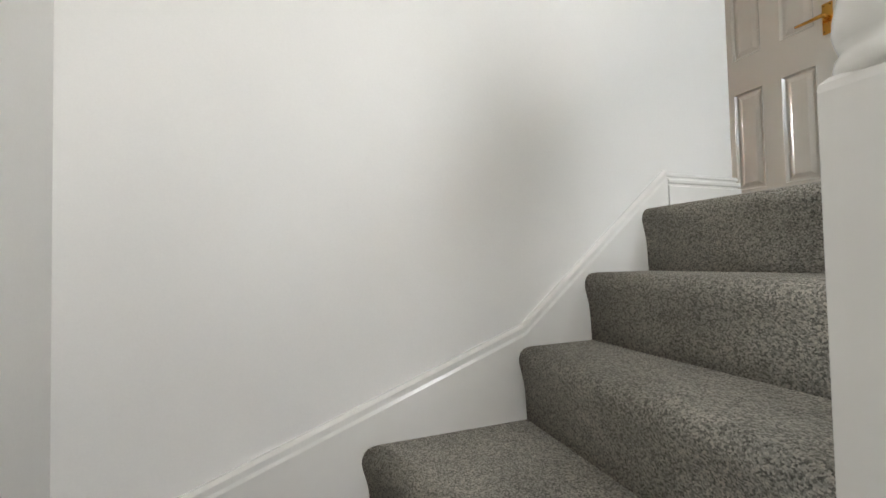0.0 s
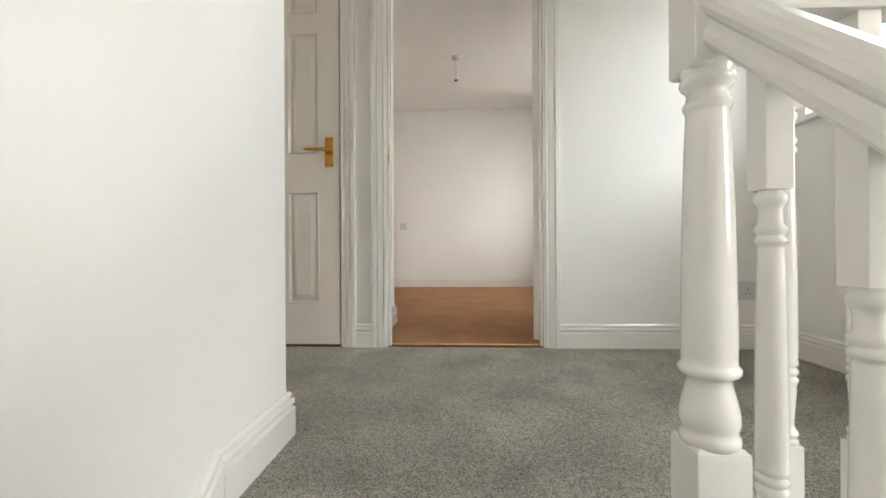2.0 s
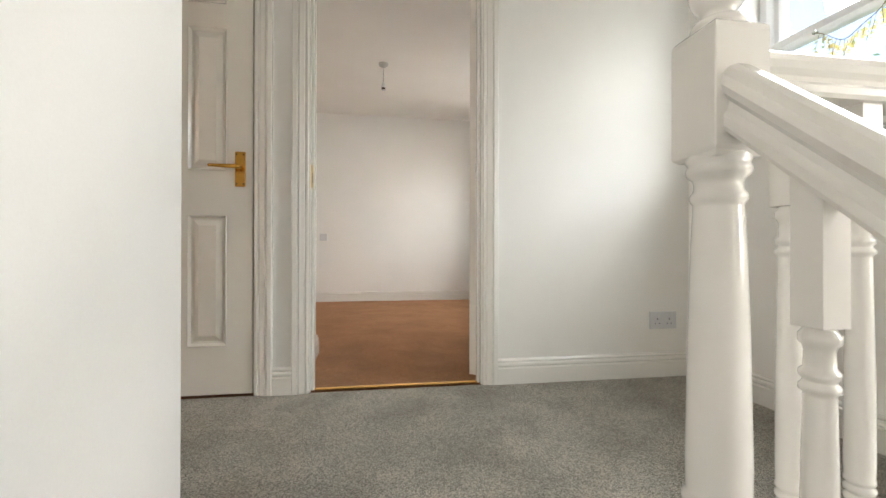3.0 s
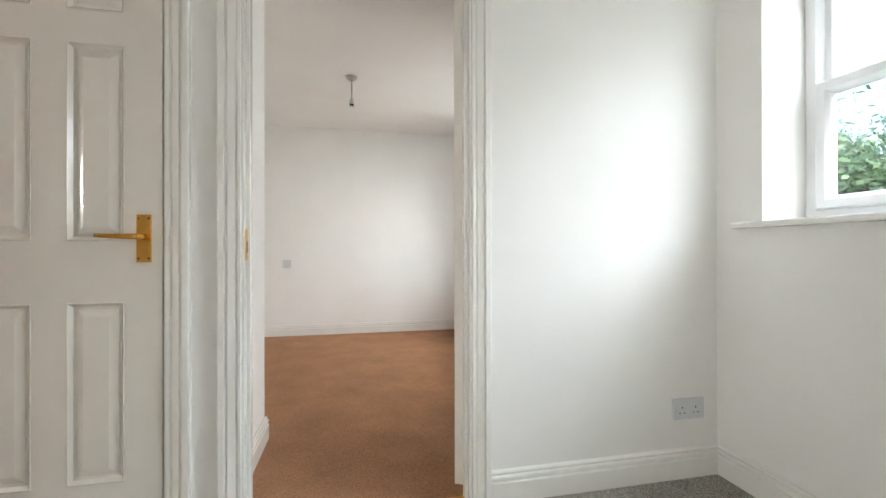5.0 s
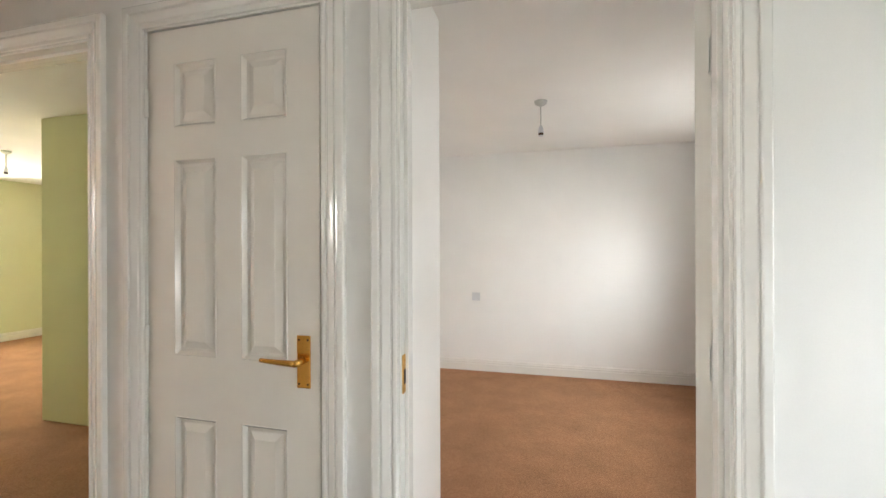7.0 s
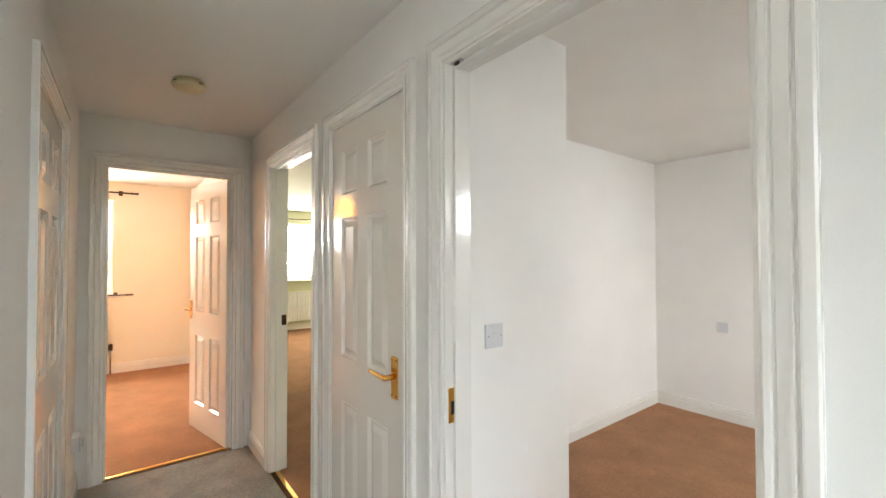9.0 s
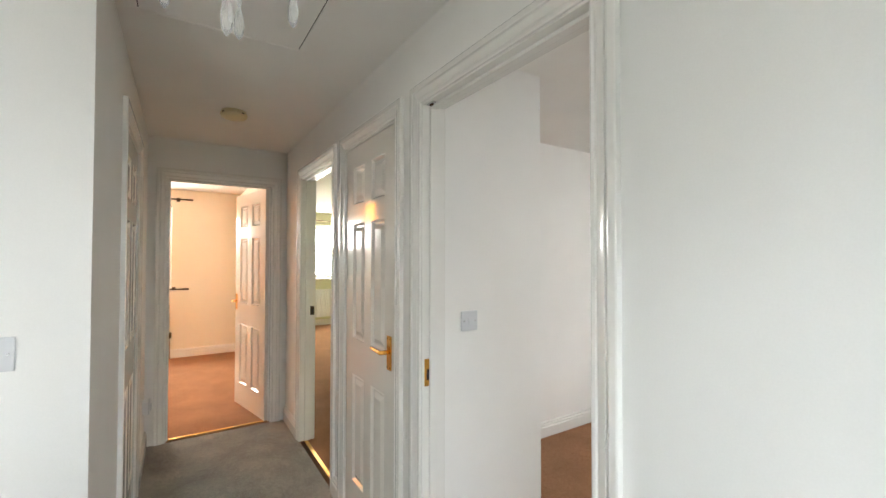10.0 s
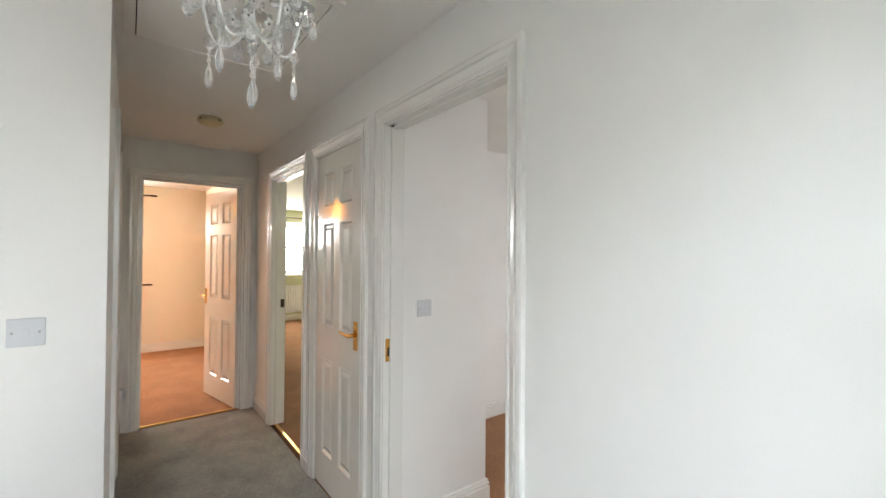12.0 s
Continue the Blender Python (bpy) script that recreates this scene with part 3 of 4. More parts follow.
# ---- skirtings ----
skirting((O2[1] + 0.078, 0), (XB, 0), (0, -1))
skirting((D1[1] + 0.078, 0), (O2[0] - 0.078, 0), (0, -1))
skirting((O3[1] + 0.078, 0), (D1[0] - 0.078, 0), (0, -1))
skirting((XB, YL + 0.05), (XB, 0), (-1, 0))
skirting((STAIRX, -1.30), (STAIRX, HALL), (1, 0), mitre=(0, 1))
skirting((STAIRX, HALL), (LD[1] + 0.078, HALL), (0, 1), mitre=(1, 0))
skirting((LD[0] - 0.078, HALL), (END, HALL), (0, 1))
skirting((END, 0), (O3[0] - 0.078, 0), (0, -1))
skirting((-0.47, BED), (XB, BED), (0, -1), z=-0.004)
skirting((-0.47, 0.72), (-0.47, BED), (1, 0), z=-0.004)
skirting((0.385, WA), (0.385, 0.72), (1, 0), z=-0.004, mitre=(0, 1))
skirting((-0.47, 0.72), (0.385, 0.72), (0, 1), z=-0.004, mitre=(0, 1))
skirting((-6.7, WA), (-6.7, 3.9), (1, 0), z=-0.004)
skirting((-5.0, -3.2), (-5.0, -0.012), (1, 0), z=-0.004)


# ---- windows ----
def window(name, w, h, m, mid, label, reveal=0.2):
    """White plastic sash window: x across, y outward from the reveal's back, z up from the opening's foot."""
    root = thing(name, label, "window", m, kind="structure")
    f, d = 0.055, 0.07

    def frame_of(pname, x0, x1, z0, z1, y0, y1, wd, parent):
        bm = bmesh.new()
        prof = [(0, y0 + 0.006), (0.006, y0), (wd - 0.016, y0), (wd - 0.004, y0 + 0.012), (wd, y0 + 0.02), (wd, y1), (0, y1)]
        cs = [(x0, z0, 1, 1), (x1, z0, -1, 1), (x1, z1, -1, -1), (x0, z1, 1, -1)]
        rings = [[bm.verts.new((cx + sx * u, v, cz + sz * u)) for u, v in prof] for cx, cz, sx, sz in cs]
        k = len(prof)
        for a in range(4):
            ra, rb = rings[a], rings[(a + 1) % 4]
            for i in range(k):
                bm.faces.new((ra[i], ra[(i + 1) % k], rb[(i + 1) % k], rb[i]))
        return part(pname, bm, UPVC, parent)

    frame_of("window_frame", 0, w, 0, h, 0, d, f, root)
    zm = mid
    for pname, z0, z1, y0 in (("upper_sash", zm - 0.005, h - f + 0.012, 0.024), ("lower_sash", f - 0.012, zm + 0.035, -0.012)):
        s = frame_of(pname, f - 0.012, w - f + 0.012, z0, z1, y0, y0 + 0.04, 0.05, root)
        bm = bmesh.new()
        box(bm, f + 0.03, w - f - 0.03, y0 + 0.026, y0 + 0.032, z0 + 0.04, z1 - 0.04)
        g = part("pane", bm, GLASS, s, "clear glass")
        g.visible_shadow = False
    return root


def sill(name, w, m, horn=0.09, depth=0.2, label="white gloss window sill board"):
    bm = bmesh.new()
    box(bm, -horn, w + horn, -depth - 0.045, -depth, -0.012, 0.012, 0.007)
    box(bm, 0.002, w - 0.002, -depth, 0, -0.004, 0.012)
    ob = part(name, bm, GLOSS)
    ob.matrix_world = m
    return tagged(ob, label, "window sill", kind="structure")


RB = Matrix.Rotation(radians(-90), 4, "Z")
RF = Matrix.Rotation(radians(90), 4, "Z")
window("window_1", 1.04, 1.04, Matrix.Translation((XB + 0.2, -0.2, 1.04)) @ RB, 0.48, "white plastic sash window on the landing")
sill("window_sill", 1.04, Matrix.Translation((XB + 0.2, -0.2, 1.03)) @ RB, 0.1)
window("window_2", 1.04, 1.04, Matrix.Translation((XB + 0.2, 2.62, 1.04)) @ RB, 0.48, "white plastic sash window in the bedroom")
sill("window_sill", 1.04, Matrix.Translation((XB + 0.2, 2.62, 1.03)) @ RB, 0.1)
window("window_3", 1.11, 1.10, Matrix.Translation((-6.88, 1.4, 0.95)) @ RF, 0.56, "white plastic sash window in the green room")
sill("window_sill", 1.11, Matrix.Translation((-6.88, 1.4, 0.94)) @ RF, 0.05, 0.18)
window("window_4", 1.18, 1.16, Matrix.Translation((-5.18, -2.05, 0.94)) @ RF, 0.58, "white plastic sash window in the end room")
sill("window_sill", 1.18, Matrix.Translation((-5.18, -2.05, 0.93)) @ RF, 0.05, 0.18)
# unseen window added round the stair fill lamp
window("window_added_stair", 0.80, 1.45, Matrix.Translation((XB + 0.2, -1.8, -0.15)) @ RB, 0.72, "unseen white plastic window added to light the stair")


# ---- electrical fittings ----
def rocker_switch(m, label):
    root = thing("light_switch", label, "light switch", m)
    bm = bmesh.new()
    box(bm, -0.043, 0.043, -0.009, 0, -0.043, 0.043, 0.003)
    part("face_plate", bm, PLATE, root)
    bm = bmesh.new()
    box(bm, -0.008, 0.008, -0.0125, -0.008, -0.013, 0.013, 0.002)
    part("rocker", bm, PLATE, root, "white rocker")
    for sx in (-0.03, 0.03):
        bm = bmesh.new()
        bmesh.ops.create_cone(bm, cap_ends=True, segments=12, radius1=0.0036, radius2=0.003, depth=0.002, matrix=Matrix.Translation((sx, -0.0098, 0)) @ Matrix.Rotation(math.pi / 2, 4, "X"))
        part("screw", bm, CHROME, root, "steel screw")
    return root


def wall_socket(m, w, gangs, label):
    root = thing("wall_socket", label, "wall socket", m)
    bm = bmesh.new()
    box(bm, -w / 2, w / 2, -0.009, 0, -0.043, 0.043, 0.003)
    part("face_plate", bm, PLATE, root)
    for g in range(gangs):
        cx = (g - (gangs - 1) / 2) * 0.064
        bm = bmesh.new()
        box(bm, cx - 0.006 + 0.012, cx + 0.018, -0.0125, -0.008, 0.012, 0.032, 0.0015)
        part("rocker", bm, PLATE, root, "white rocker")
        for dx, dz, hw, hh in ((0, 0.006, 0.002, 0.0045), (-0.011, -0.016, 0.0032, 0.002), (0.011, -0.016, 0.0032, 0.002)):
            bm = bmesh.new()
            box(bm, cx + dx - hw, cx + dx + hw, -0.0094, -0.0086, dz - hh, dz + hh)
            part("pin_slot", bm, DARK, root, "dark pin slot")
    return root


RX = Matrix.Rotation(radians(90), 4, "Z")
rocker_switch(Matrix.Translation((STAIRX, -1.178, 1.153)) @ RX, "grey-white single rocker switch on the stair wall")
rocker_switch(Matrix.Translation((0.385, 0.28, 1.122)) @ RX, "white single rocker switch on the bedroom return wall")
wall_socket(pose(2.172, 0, 0.28), 0.146, 2, "white double wall socket low on the landing wall")
wall_socket(pose(0.092, BED, 0.785), 0.086, 0, "white blank socket plate on the bedroom wall")


def junction_box():
    root = thing("phone_socket", "white surface-mounted socket box on the hall wall", "socket", pose(-1.74, HALL, 0.34, 0, 0, 180))
    bm = bmesh.new()
    box(bm, -0.043, 0.043, -0.032, 0, -0.043, 0.043, 0.004)
    part("back_box", bm, UPVC, root)
    bm = bmesh.new()
    box(bm, -0.045, 0.045, -0.042, -0.0325, -0.045, 0.045, 0.003)
    part("face_plate", bm, PLATE, root)
    bm = bmesh.new()
    box(bm, -0.012, 0.012, -0.052, -0.041, -0.03, 0.02, 0.003)
    part("plug", bm, PLATE, root)


junction_box()


def pendant(x, y, zc, label):
    root = thing("pendant_lamp_holder", label, "pendant light", Matrix.Translation((x, y, zc)))
    bm = bmesh.new()
    lathe(bm, [(0.044, 0), (0.044, -0.006), (0.038, -0.018), (0.022, -0.028), (0.010, -0.032), (0.007, -0.036)], 28)
    part("ceiling_rose", bm, AGED, root)
    bm = bmesh.new()
    lathe(bm, [(0.004, -0.03), (0.004, -0.17)], 8)
    part("flex", bm, AGED, root)
    bm = bmesh.new()
    lathe(bm, [(0.006, -0.165), (0.011, -0.172), (0.014, -0.185), (0.0165, -0.19), (0.0165, -0.205), (0.019, -0.207), (0.019, -0.212), (0.015, -0.214), (0.015, -0.236), (0.013, -0.238)], 20)
    part("lamp_holder", bm, PLATE, root, "grey-white empty bayonet lamp holder")
    bm = bmesh.new()
    lathe(bm, [(0.0162, -0.216), (0.0168, -0.219), (0.0168, -0.230), (0.0155, -0.232)], 20)
    part("holder_ring", bm, BRONZE, root, "brown metal contact ring")
    return root


pendant(0.80, 1.86, H, "bare white pendant lamp holder on the bedroom ceiling")
pendant(-4.46, 1.9, H, "bare white pendant lamp holder on the green room ceiling")


def shade_pendant(x, y, zc):
    """A lit pendant with a tapering cloth shade, open below and above."""
    root = thing("pendant_light", "lit pendant light with an orange cloth shade", "pendant light", Matrix.Translation((x, y, zc)))
    bm = bmesh.new()
    lathe(bm, [(0.044, 0), (0.044, -0.006), (0.038, -0.018), (0.022, -0.028), (0.007, -0.036)], 28)
    part("ceiling_rose", bm, UPVC, root)
    bm = bmesh.new()
    lathe(bm, [(0.0032, -0.03), (0.0032, -0.19)], 8)
    part("flex", bm, UPVC, root)
    bm = bmesh.new()
    lathe(bm, [(0.006, -0.185), (0.016, -0.2), (0.016, -0.24), (0.013, -0.245)], 20)
    part("lamp_holder", bm, UPVC, root)
    bm = bmesh.new()
    prof = [(0.115, -0.19), (0.165, -0.42), (0.163, -0.42), (0.113, -0.19)]
    rings = [[bm.verts.new((r * math.cos(2 * math.pi * k / 40), r * math.sin(2 * math.pi * k / 40), z)) for k in range(40)] for r, z in prof]
    for a, b in zip(rings, rings[1:] + rings[:1]):
        for k in range(40):
            bm.faces.new((a[k], a[(k + 1) % 40], b[(k + 1) % 40], b[k])).smooth = True
    part("shade", bm, SHADE, root, "glowing orange cloth shade")
    bm = bmesh.new()
    bmesh.ops.create_uvsphere(bm, u_segments=20, v_segments=12, radius=0.03, matrix=Matrix.Translation((0, 0, -0.28)))
    part("bulb", bm, BULB, root, "lit warm bulb", smooth=True)


shade_pendant(-3.5, -1.55, H + 0.03)


def smoke_alarm():
    root = thing("smoke_alarm", "yellowed round smoke alarm on the hall ceiling", "smoke alarm", Matrix.Translation((-1.0, -0.51, H)))
    bm = bmesh.new()
    lathe(bm, [(0.07, 0), (0.07, -0.008), (0.066, -0.012)], 32)
    part("base", bm, YELLOWED, root)
    bm = bmesh.new()
    lathe(bm, [(0.064, -0.011), (0.076, -0.014), (0.077, -0.026), (0.070, -0.038), (0.052, -0.045), (0.004, -0.047)], 36)
    part("cover", bm, YELLOWED, root)
    for k in range(4):
        a = 2 * math.pi * k / 4 + 0.6
        bm = bmesh.new()
        box(bm, 0.0735, 0.078, -0.008, 0.008, -0.024, -0.018)
        bmesh.ops.rotate(bm, verts=bm.verts, cent=(0, 0, 0), matrix=Matrix.Rotation(a, 3, "Z"))
        part("vent_slot", bm, DARK, root, "dark vent slot")


smoke_alarm()


def loft_hatch(x0, x1, y0, y1):
    root = thing("loft_hatch", "white loft hatch with a dark gap in the ceiling", "loft hatch", kind="structure")
    bm = bmesh.new()
    box(bm, x0 - 0.002, x1 + 0.002, y0 - 0.002, y1 + 0.002, H - 0.003, H - 0.001)
    part("gap", bm, DARK, root, "dark gap round the hatch")
    bm = bmesh.new()
    box(bm, x0 + 0.005, x1 - 0.004, y0 + 0.004, y1 - 0.005, H - 0.009, H - 0.002, 0.002)
    part("panel", bm, CEIL, root)
    bm = bmesh.new()
    w = 0.035
    for a in ((x0 - w, x0, y0 - w, y1 + w), (x1, x1 + w, y0 - w, y1 + w), (x0, x1, y0 - w, y0), (x0, x1, y1, y1 + w)):
        box(bm, a[0], a[1], a[2], a[3], H - 0.010, H, 0.003)
    part("trim", bm, CEIL, root)


loft_hatch(0.02, 0.72, -0.925, -0.36)


# ---- chandelier ----
def tube(bm, pts, r, segs=8):
    rings = []
    for i, p in enumerate(pts):
        a, b = Vector(pts[max(i - 1, 0)]), Vector(pts[min(i + 1, len(pts) - 1)])
        q = (b - a).to_track_quat("Z", "Y")
        rings.append([bm.verts.new(Vector(p) + q @ Vector((r * math.cos(2 * math.pi * k / segs), r * math.sin(2 * math.pi * k / segs), 0))) for k in range(segs)])
    for a, b in zip(rings, rings[1:]):
        for k in range(segs):
            f = bm.faces.new((a[k], a[(k + 1) % segs], b[(k + 1) % segs], b[k]))
            f.smooth = True
    bm.faces.new(rings[0][::-1])
    bm.faces.new(rings[-1])


def drop_mesh(length, r):
    bm = bmesh.new()
    prof = [(0.0012, 0), (r * 0.38, -length * 0.1), (r * 0.72, -length * 0.27), (r * 0.96, -length * 0.48), (r, -length * 0.62), (r * 0.84, -length * 0.8), (r * 0.5, -length * 0.93), (0.001, -length)]
    lathe(bm, prof, 10)
    for f in bm.faces:
        f.smooth = False
    return finish("crystal_drop", bm, CRYSTAL)


def bead_mesh(r, h):
    bm = bmesh.new()
    bmesh.ops.create_icosphere(bm, subdivisions=1, radius=1.0, matrix=Matrix.Diagonal((r, r, h, 1)))
    return finish("crystal_bead", bm, CRYSTAL)


def chandelier(cx, cy, zarm):
    root = thing("chandelier", "small white chandelier hung with clear acrylic drops", "chandelier", Matrix.Translation((cx, cy, zarm)))
    long_drop, fat_drop, slim_drop = drop_mesh(0.05, 0.0078), drop_mesh(0.042, 0.012), drop_mesh(0.058, 0.0085)
    mid_drop = drop_mesh(0.032, 0.0105)
    bead, oval = bead_mesh(0.006, 0.007), bead_mesh(0.0042, 0.008)

    def hang(me, x, y, z, parent=root):
        ob = new(me.name, me)
        ob.parent = parent
        ob.location = (x, y, z)

    bm = bmesh.new()
    lathe(bm, [(0.003, -0.010), (0.009, -0.006), (0.013, 0.003), (0.014, 0.012), (0.009, 0.020), (0.005, 0.028), (0.005, 0.07), (0.011, 0.085), (0.013, 0.1), (0.006, 0.115), (0.005, 0.2), (0.009, 0.215), (0.004, 0.23), (0.004, H - zarm - 0.03)], 20)
    part("stem", bm, WHITEMETAL, root)
    bm = bmesh.new()
    lathe(bm, [(0.02, H - zarm - 0.045), (0.045, H - zarm - 0.02), (0.05, H - zarm)], 28)
    part("ceiling_cup", bm, WHITEMETAL, root)
    n = 5
    for k in range(n):
        a = 2 * math.pi * k / n + 0.35
        ca, sa = math.cos(a), math.sin(a)
        pts = []
        for q in range(15):
            s = q / 14
            rr = 0.012 + 0.088 * math.sin(0.5 * math.pi * s) ** 1.15
            zz = 0.008 - 0.036 * math.sin(math.pi * min(1.0, s / 0.78)) + 0.075 * max(0.0, (s - 0.5) / 0.5) ** 1.5
            pts.append((rr * ca, rr * sa, zz))
        bm = bmesh.new()
        tube(bm, pts, 0.0030)
        arm = part("arm", bm, WHITEMETAL, root)
        ex, ey, ez = pts[-1]
        bm = bmesh.new()
        lathe(bm, [(0.005, ez - 0.006), (0.012, ez - 0.002), (0.025, ez + 0.004), (0.028, ez + 0.010), (0.024, ez + 0.010), (0.010, ez + 0.006)], 18, (ex, ey))
        part("drip_pan", bm, CRYSTAL, arm, "clear scalloped drip pan")
        bm = bmesh.new()
        lathe(bm, [(0.010, ez + 0.008), (0.010, ez + 0.07), (0.007, ez + 0.074)], 14, (ex, ey))
        part("candle_sleeve", bm, WHITEMETAL, arm, "white candle sleeve")
        bm = bmesh.new()
        lathe(bm, [(0.006, ez + 0.074), (0.014, ez + 0.09), (0.016, ez + 0.102), (0.010, ez + 0.122), (0.002, ez + 0.14)], 14, (ex, ey))
        part("candle_bulb", bm, UPVC, arm, "white candle bulb")
        for j in range(4):
            b = a + j * math.pi / 2
            hang(bead, ex + 0.026 * math.cos(b), ey + 0.026 * math.sin(b), ez - 0.004)
            hang(fat_drop, ex + 0.026 * math.cos(b), ey + 0.026 * math.sin(b), ez - 0.010)
        mx, my, mz = pts[9]
        hang(mid_drop, mx, my, mz - 0.003)
        hang(oval, mx, my, mz - 0.042)
        hang(oval, mx, my, mz - 0.057)
        hang(long_drop, mx, my, mz - 0.064)
        for fr, fz in ((0.034, 0.020), (0.072, 0.048)):
            turn = Matrix.Translation((fr * math.cos(a + 0.5), fr * math.sin(a + 0.5), fz)) @ Matrix.Rotation(a + 0.5, 4, "Z") @ Matrix.Rotation(radians(115), 4, "Y")
            bm = bmesh.new()
            for j in range(5):
                b = j * 2 * math.pi / 5
                bmesh.ops.create_icosphere(bm, subdivisions=1, radius=1.0, matrix=turn @ Matrix.Translation((0.0075 * math.cos(b), 0.0075 * math.sin(b), 0)) @ Matrix.Diagonal((0.0058, 0.0058, 0.002, 1)))
            flower = part("flower", bm, WHITEMETAL, root, "small white enamel flower")
            bm = bmesh.new()
            bmesh.ops.create_icosphere(bm, subdivisions=1, radius=0.0022, matrix=turn @ Matrix.Translation((0, 0, 0.0016)))
            part("flower_centre", bm, BRONZE, flower, "dark flower centre")
        b = a + math.pi / n
        for q in range(7):
            s = q / 6
            hang(bead, (0.02 + 0.085 * s) * math.cos(b), (0.02 + 0.085 * s) * math.sin(b), 0.06 + 0.05 * s * s - 0.05 * math.sin(s * math.pi))
        hang(fat_drop, 0.05 * math.cos(b), 0.05 * math.sin(b), 0.0)
    hang(mid_drop, 0, 0, -0.010)
    for q in range(3):
        hang(oval, 0, 0, -0.051 - 0.016 * q)
    hang(slim_drop, 0, 0, -0.094)
    return root


chandelier(1.24, -0.74, 1.843)


# ---- door furniture ----
def strike_plate(x, y, z, facing, label, mat=BRASS, half=0.052):
    root = thing("strike_plate", label, "strike plate", Matrix.Translation((x, y, z)), kind="structure")
    bm = bmesh.new()
    s = facing
    box(bm, 0, s * 0.003, -0.014, 0.017, -half, half, 0.001)
    plate = part("plate", bm, mat, root)
    for z1 in (-0.78 * half, 0.7 * half):
        bm = bmesh.new()
        bmesh.ops.create_uvsphere(bm, u_segments=10, v_segments=6, radius=1.0, matrix=Matrix.Translation((s * 0.003, 0.0015, z1)) @ Matrix.Diagonal((0.001, 0.0032, 0.0032, 1)))
        part("screw", bm, mat, plate)
    bm = bmesh.new()
    box(bm, s * 0.0028, s * 0.0036, -0.005, 0.008, -0.028, 0.012)
    part("latch_hole", bm, DARK, root, "dark latch hole")


strike_plate(O2[0], 0.024, 0.955, 1, "polished brass strike plate in the bedroom door jamb")
strike_plate(O3[0], 0.082, 0.985, 1, "dark bronze strike plate in the green room jamb", BRONZE, 0.034)


def door_catch():
    root = thing("door_catch", "small dull metal catch under the bedroom door head", "door catch", Matrix.Translation((O2[0] + 0.012, 0.028, DH)), kind="structure")
    bm = bmesh.new()
    box(bm, 0, 0.045, -0.016, -0.001, -0.006, 0, 0.0015)
    part("plate", bm, CHROME, root)
    bm = bmesh.new()
    box(bm, 0.012, 0.03, -0.013, -0.004, -0.011, -0.0055, 0.002)
    part("tongue", bm, BRONZE, root, "dark metal tongue")


door_catch()


def threshold(x0, x1, y0, y1, label):
    bm = bmesh.new()
    box(bm, x0, x1, y0, y1, 0.0005, 0.006, 0.002)
    tagged(part("threshold_bar", bm, BRASS), label, "threshold bar", kind="structure")


threshold(O2[0] + 0.012, O2[1] - 0.012, 0.028, 0.052, "brass carpet bar in the bedroom doorway")
threshold(O3[0] + 0.012, O3[1] - 0.012, 0.028, 0.052, "brass carpet bar in the green room doorway")
threshold(END - 0.062, END - 0.036, EO[0] + 0.012, EO[1] - 0.012, "brass carpet bar in the end doorway")

side = panel_door("door_side", LD[1] - LD[0] - 0.008, 1.975, pose(LD[1] - 0.004, HALL - 0.0195, 0.008, 0, 0, 180), "closed white gloss six-panel door in the hall's side wall")
for z in (0.23, 1.07, 1.74):
    hinge(side, -0.002, -0.02, z)


# ---- rooms beyond: rods and radiators ----
def curtain_rod(x, y0, y1, z, label):
    root = thing("curtain_rod", label, "curtain rod", Matrix.Translation((x, 0, z)))
    bm = bmesh.new()
    tube(bm, [(0.07, y0, 0), (0.07, y1, 0)], 0.009, 12)
    part("rod", bm, BRONZE, root)
    for y, s in ((y0, -1), (y1, 1)):
        bm = bmesh.new()
        tube(bm, [(0.07, y, 0), (0.07, y + s * 0.012, 0)], 0.014, 12)
        tube(bm, [(0.07, y + s * 0.012, 0), (0.07, y + s * 0.04, 0), (0.07, y + s * 0.075, 0)], 0.011, 12)
        part("finial", bm, BRONZE, root)
        bm = bmesh.new()
        tube(bm, [(0.0, y - s * 0.1, 0), (0.075, y - s * 0.1, 0)], 0.007, 10)
        box(bm, 0, 0.006, y - s * 0.1 - 0.02, y - s * 0.1 + 0.02, -0.03, 0.03, 0.002)
        part("bracket", bm, BRONZE, root)


curtain_rod(-5.0, -2.25, -0.70, 2.19, "dark bronze curtain rod above the end window")
curtain_rod(-5.0, -2.25, -0.74, 0.945, "dark bronze rod at the end window sill")
curtain_rod(-6.7, 1.2, 2.66, 2.135, "dark bronze curtain rod above the green room window")


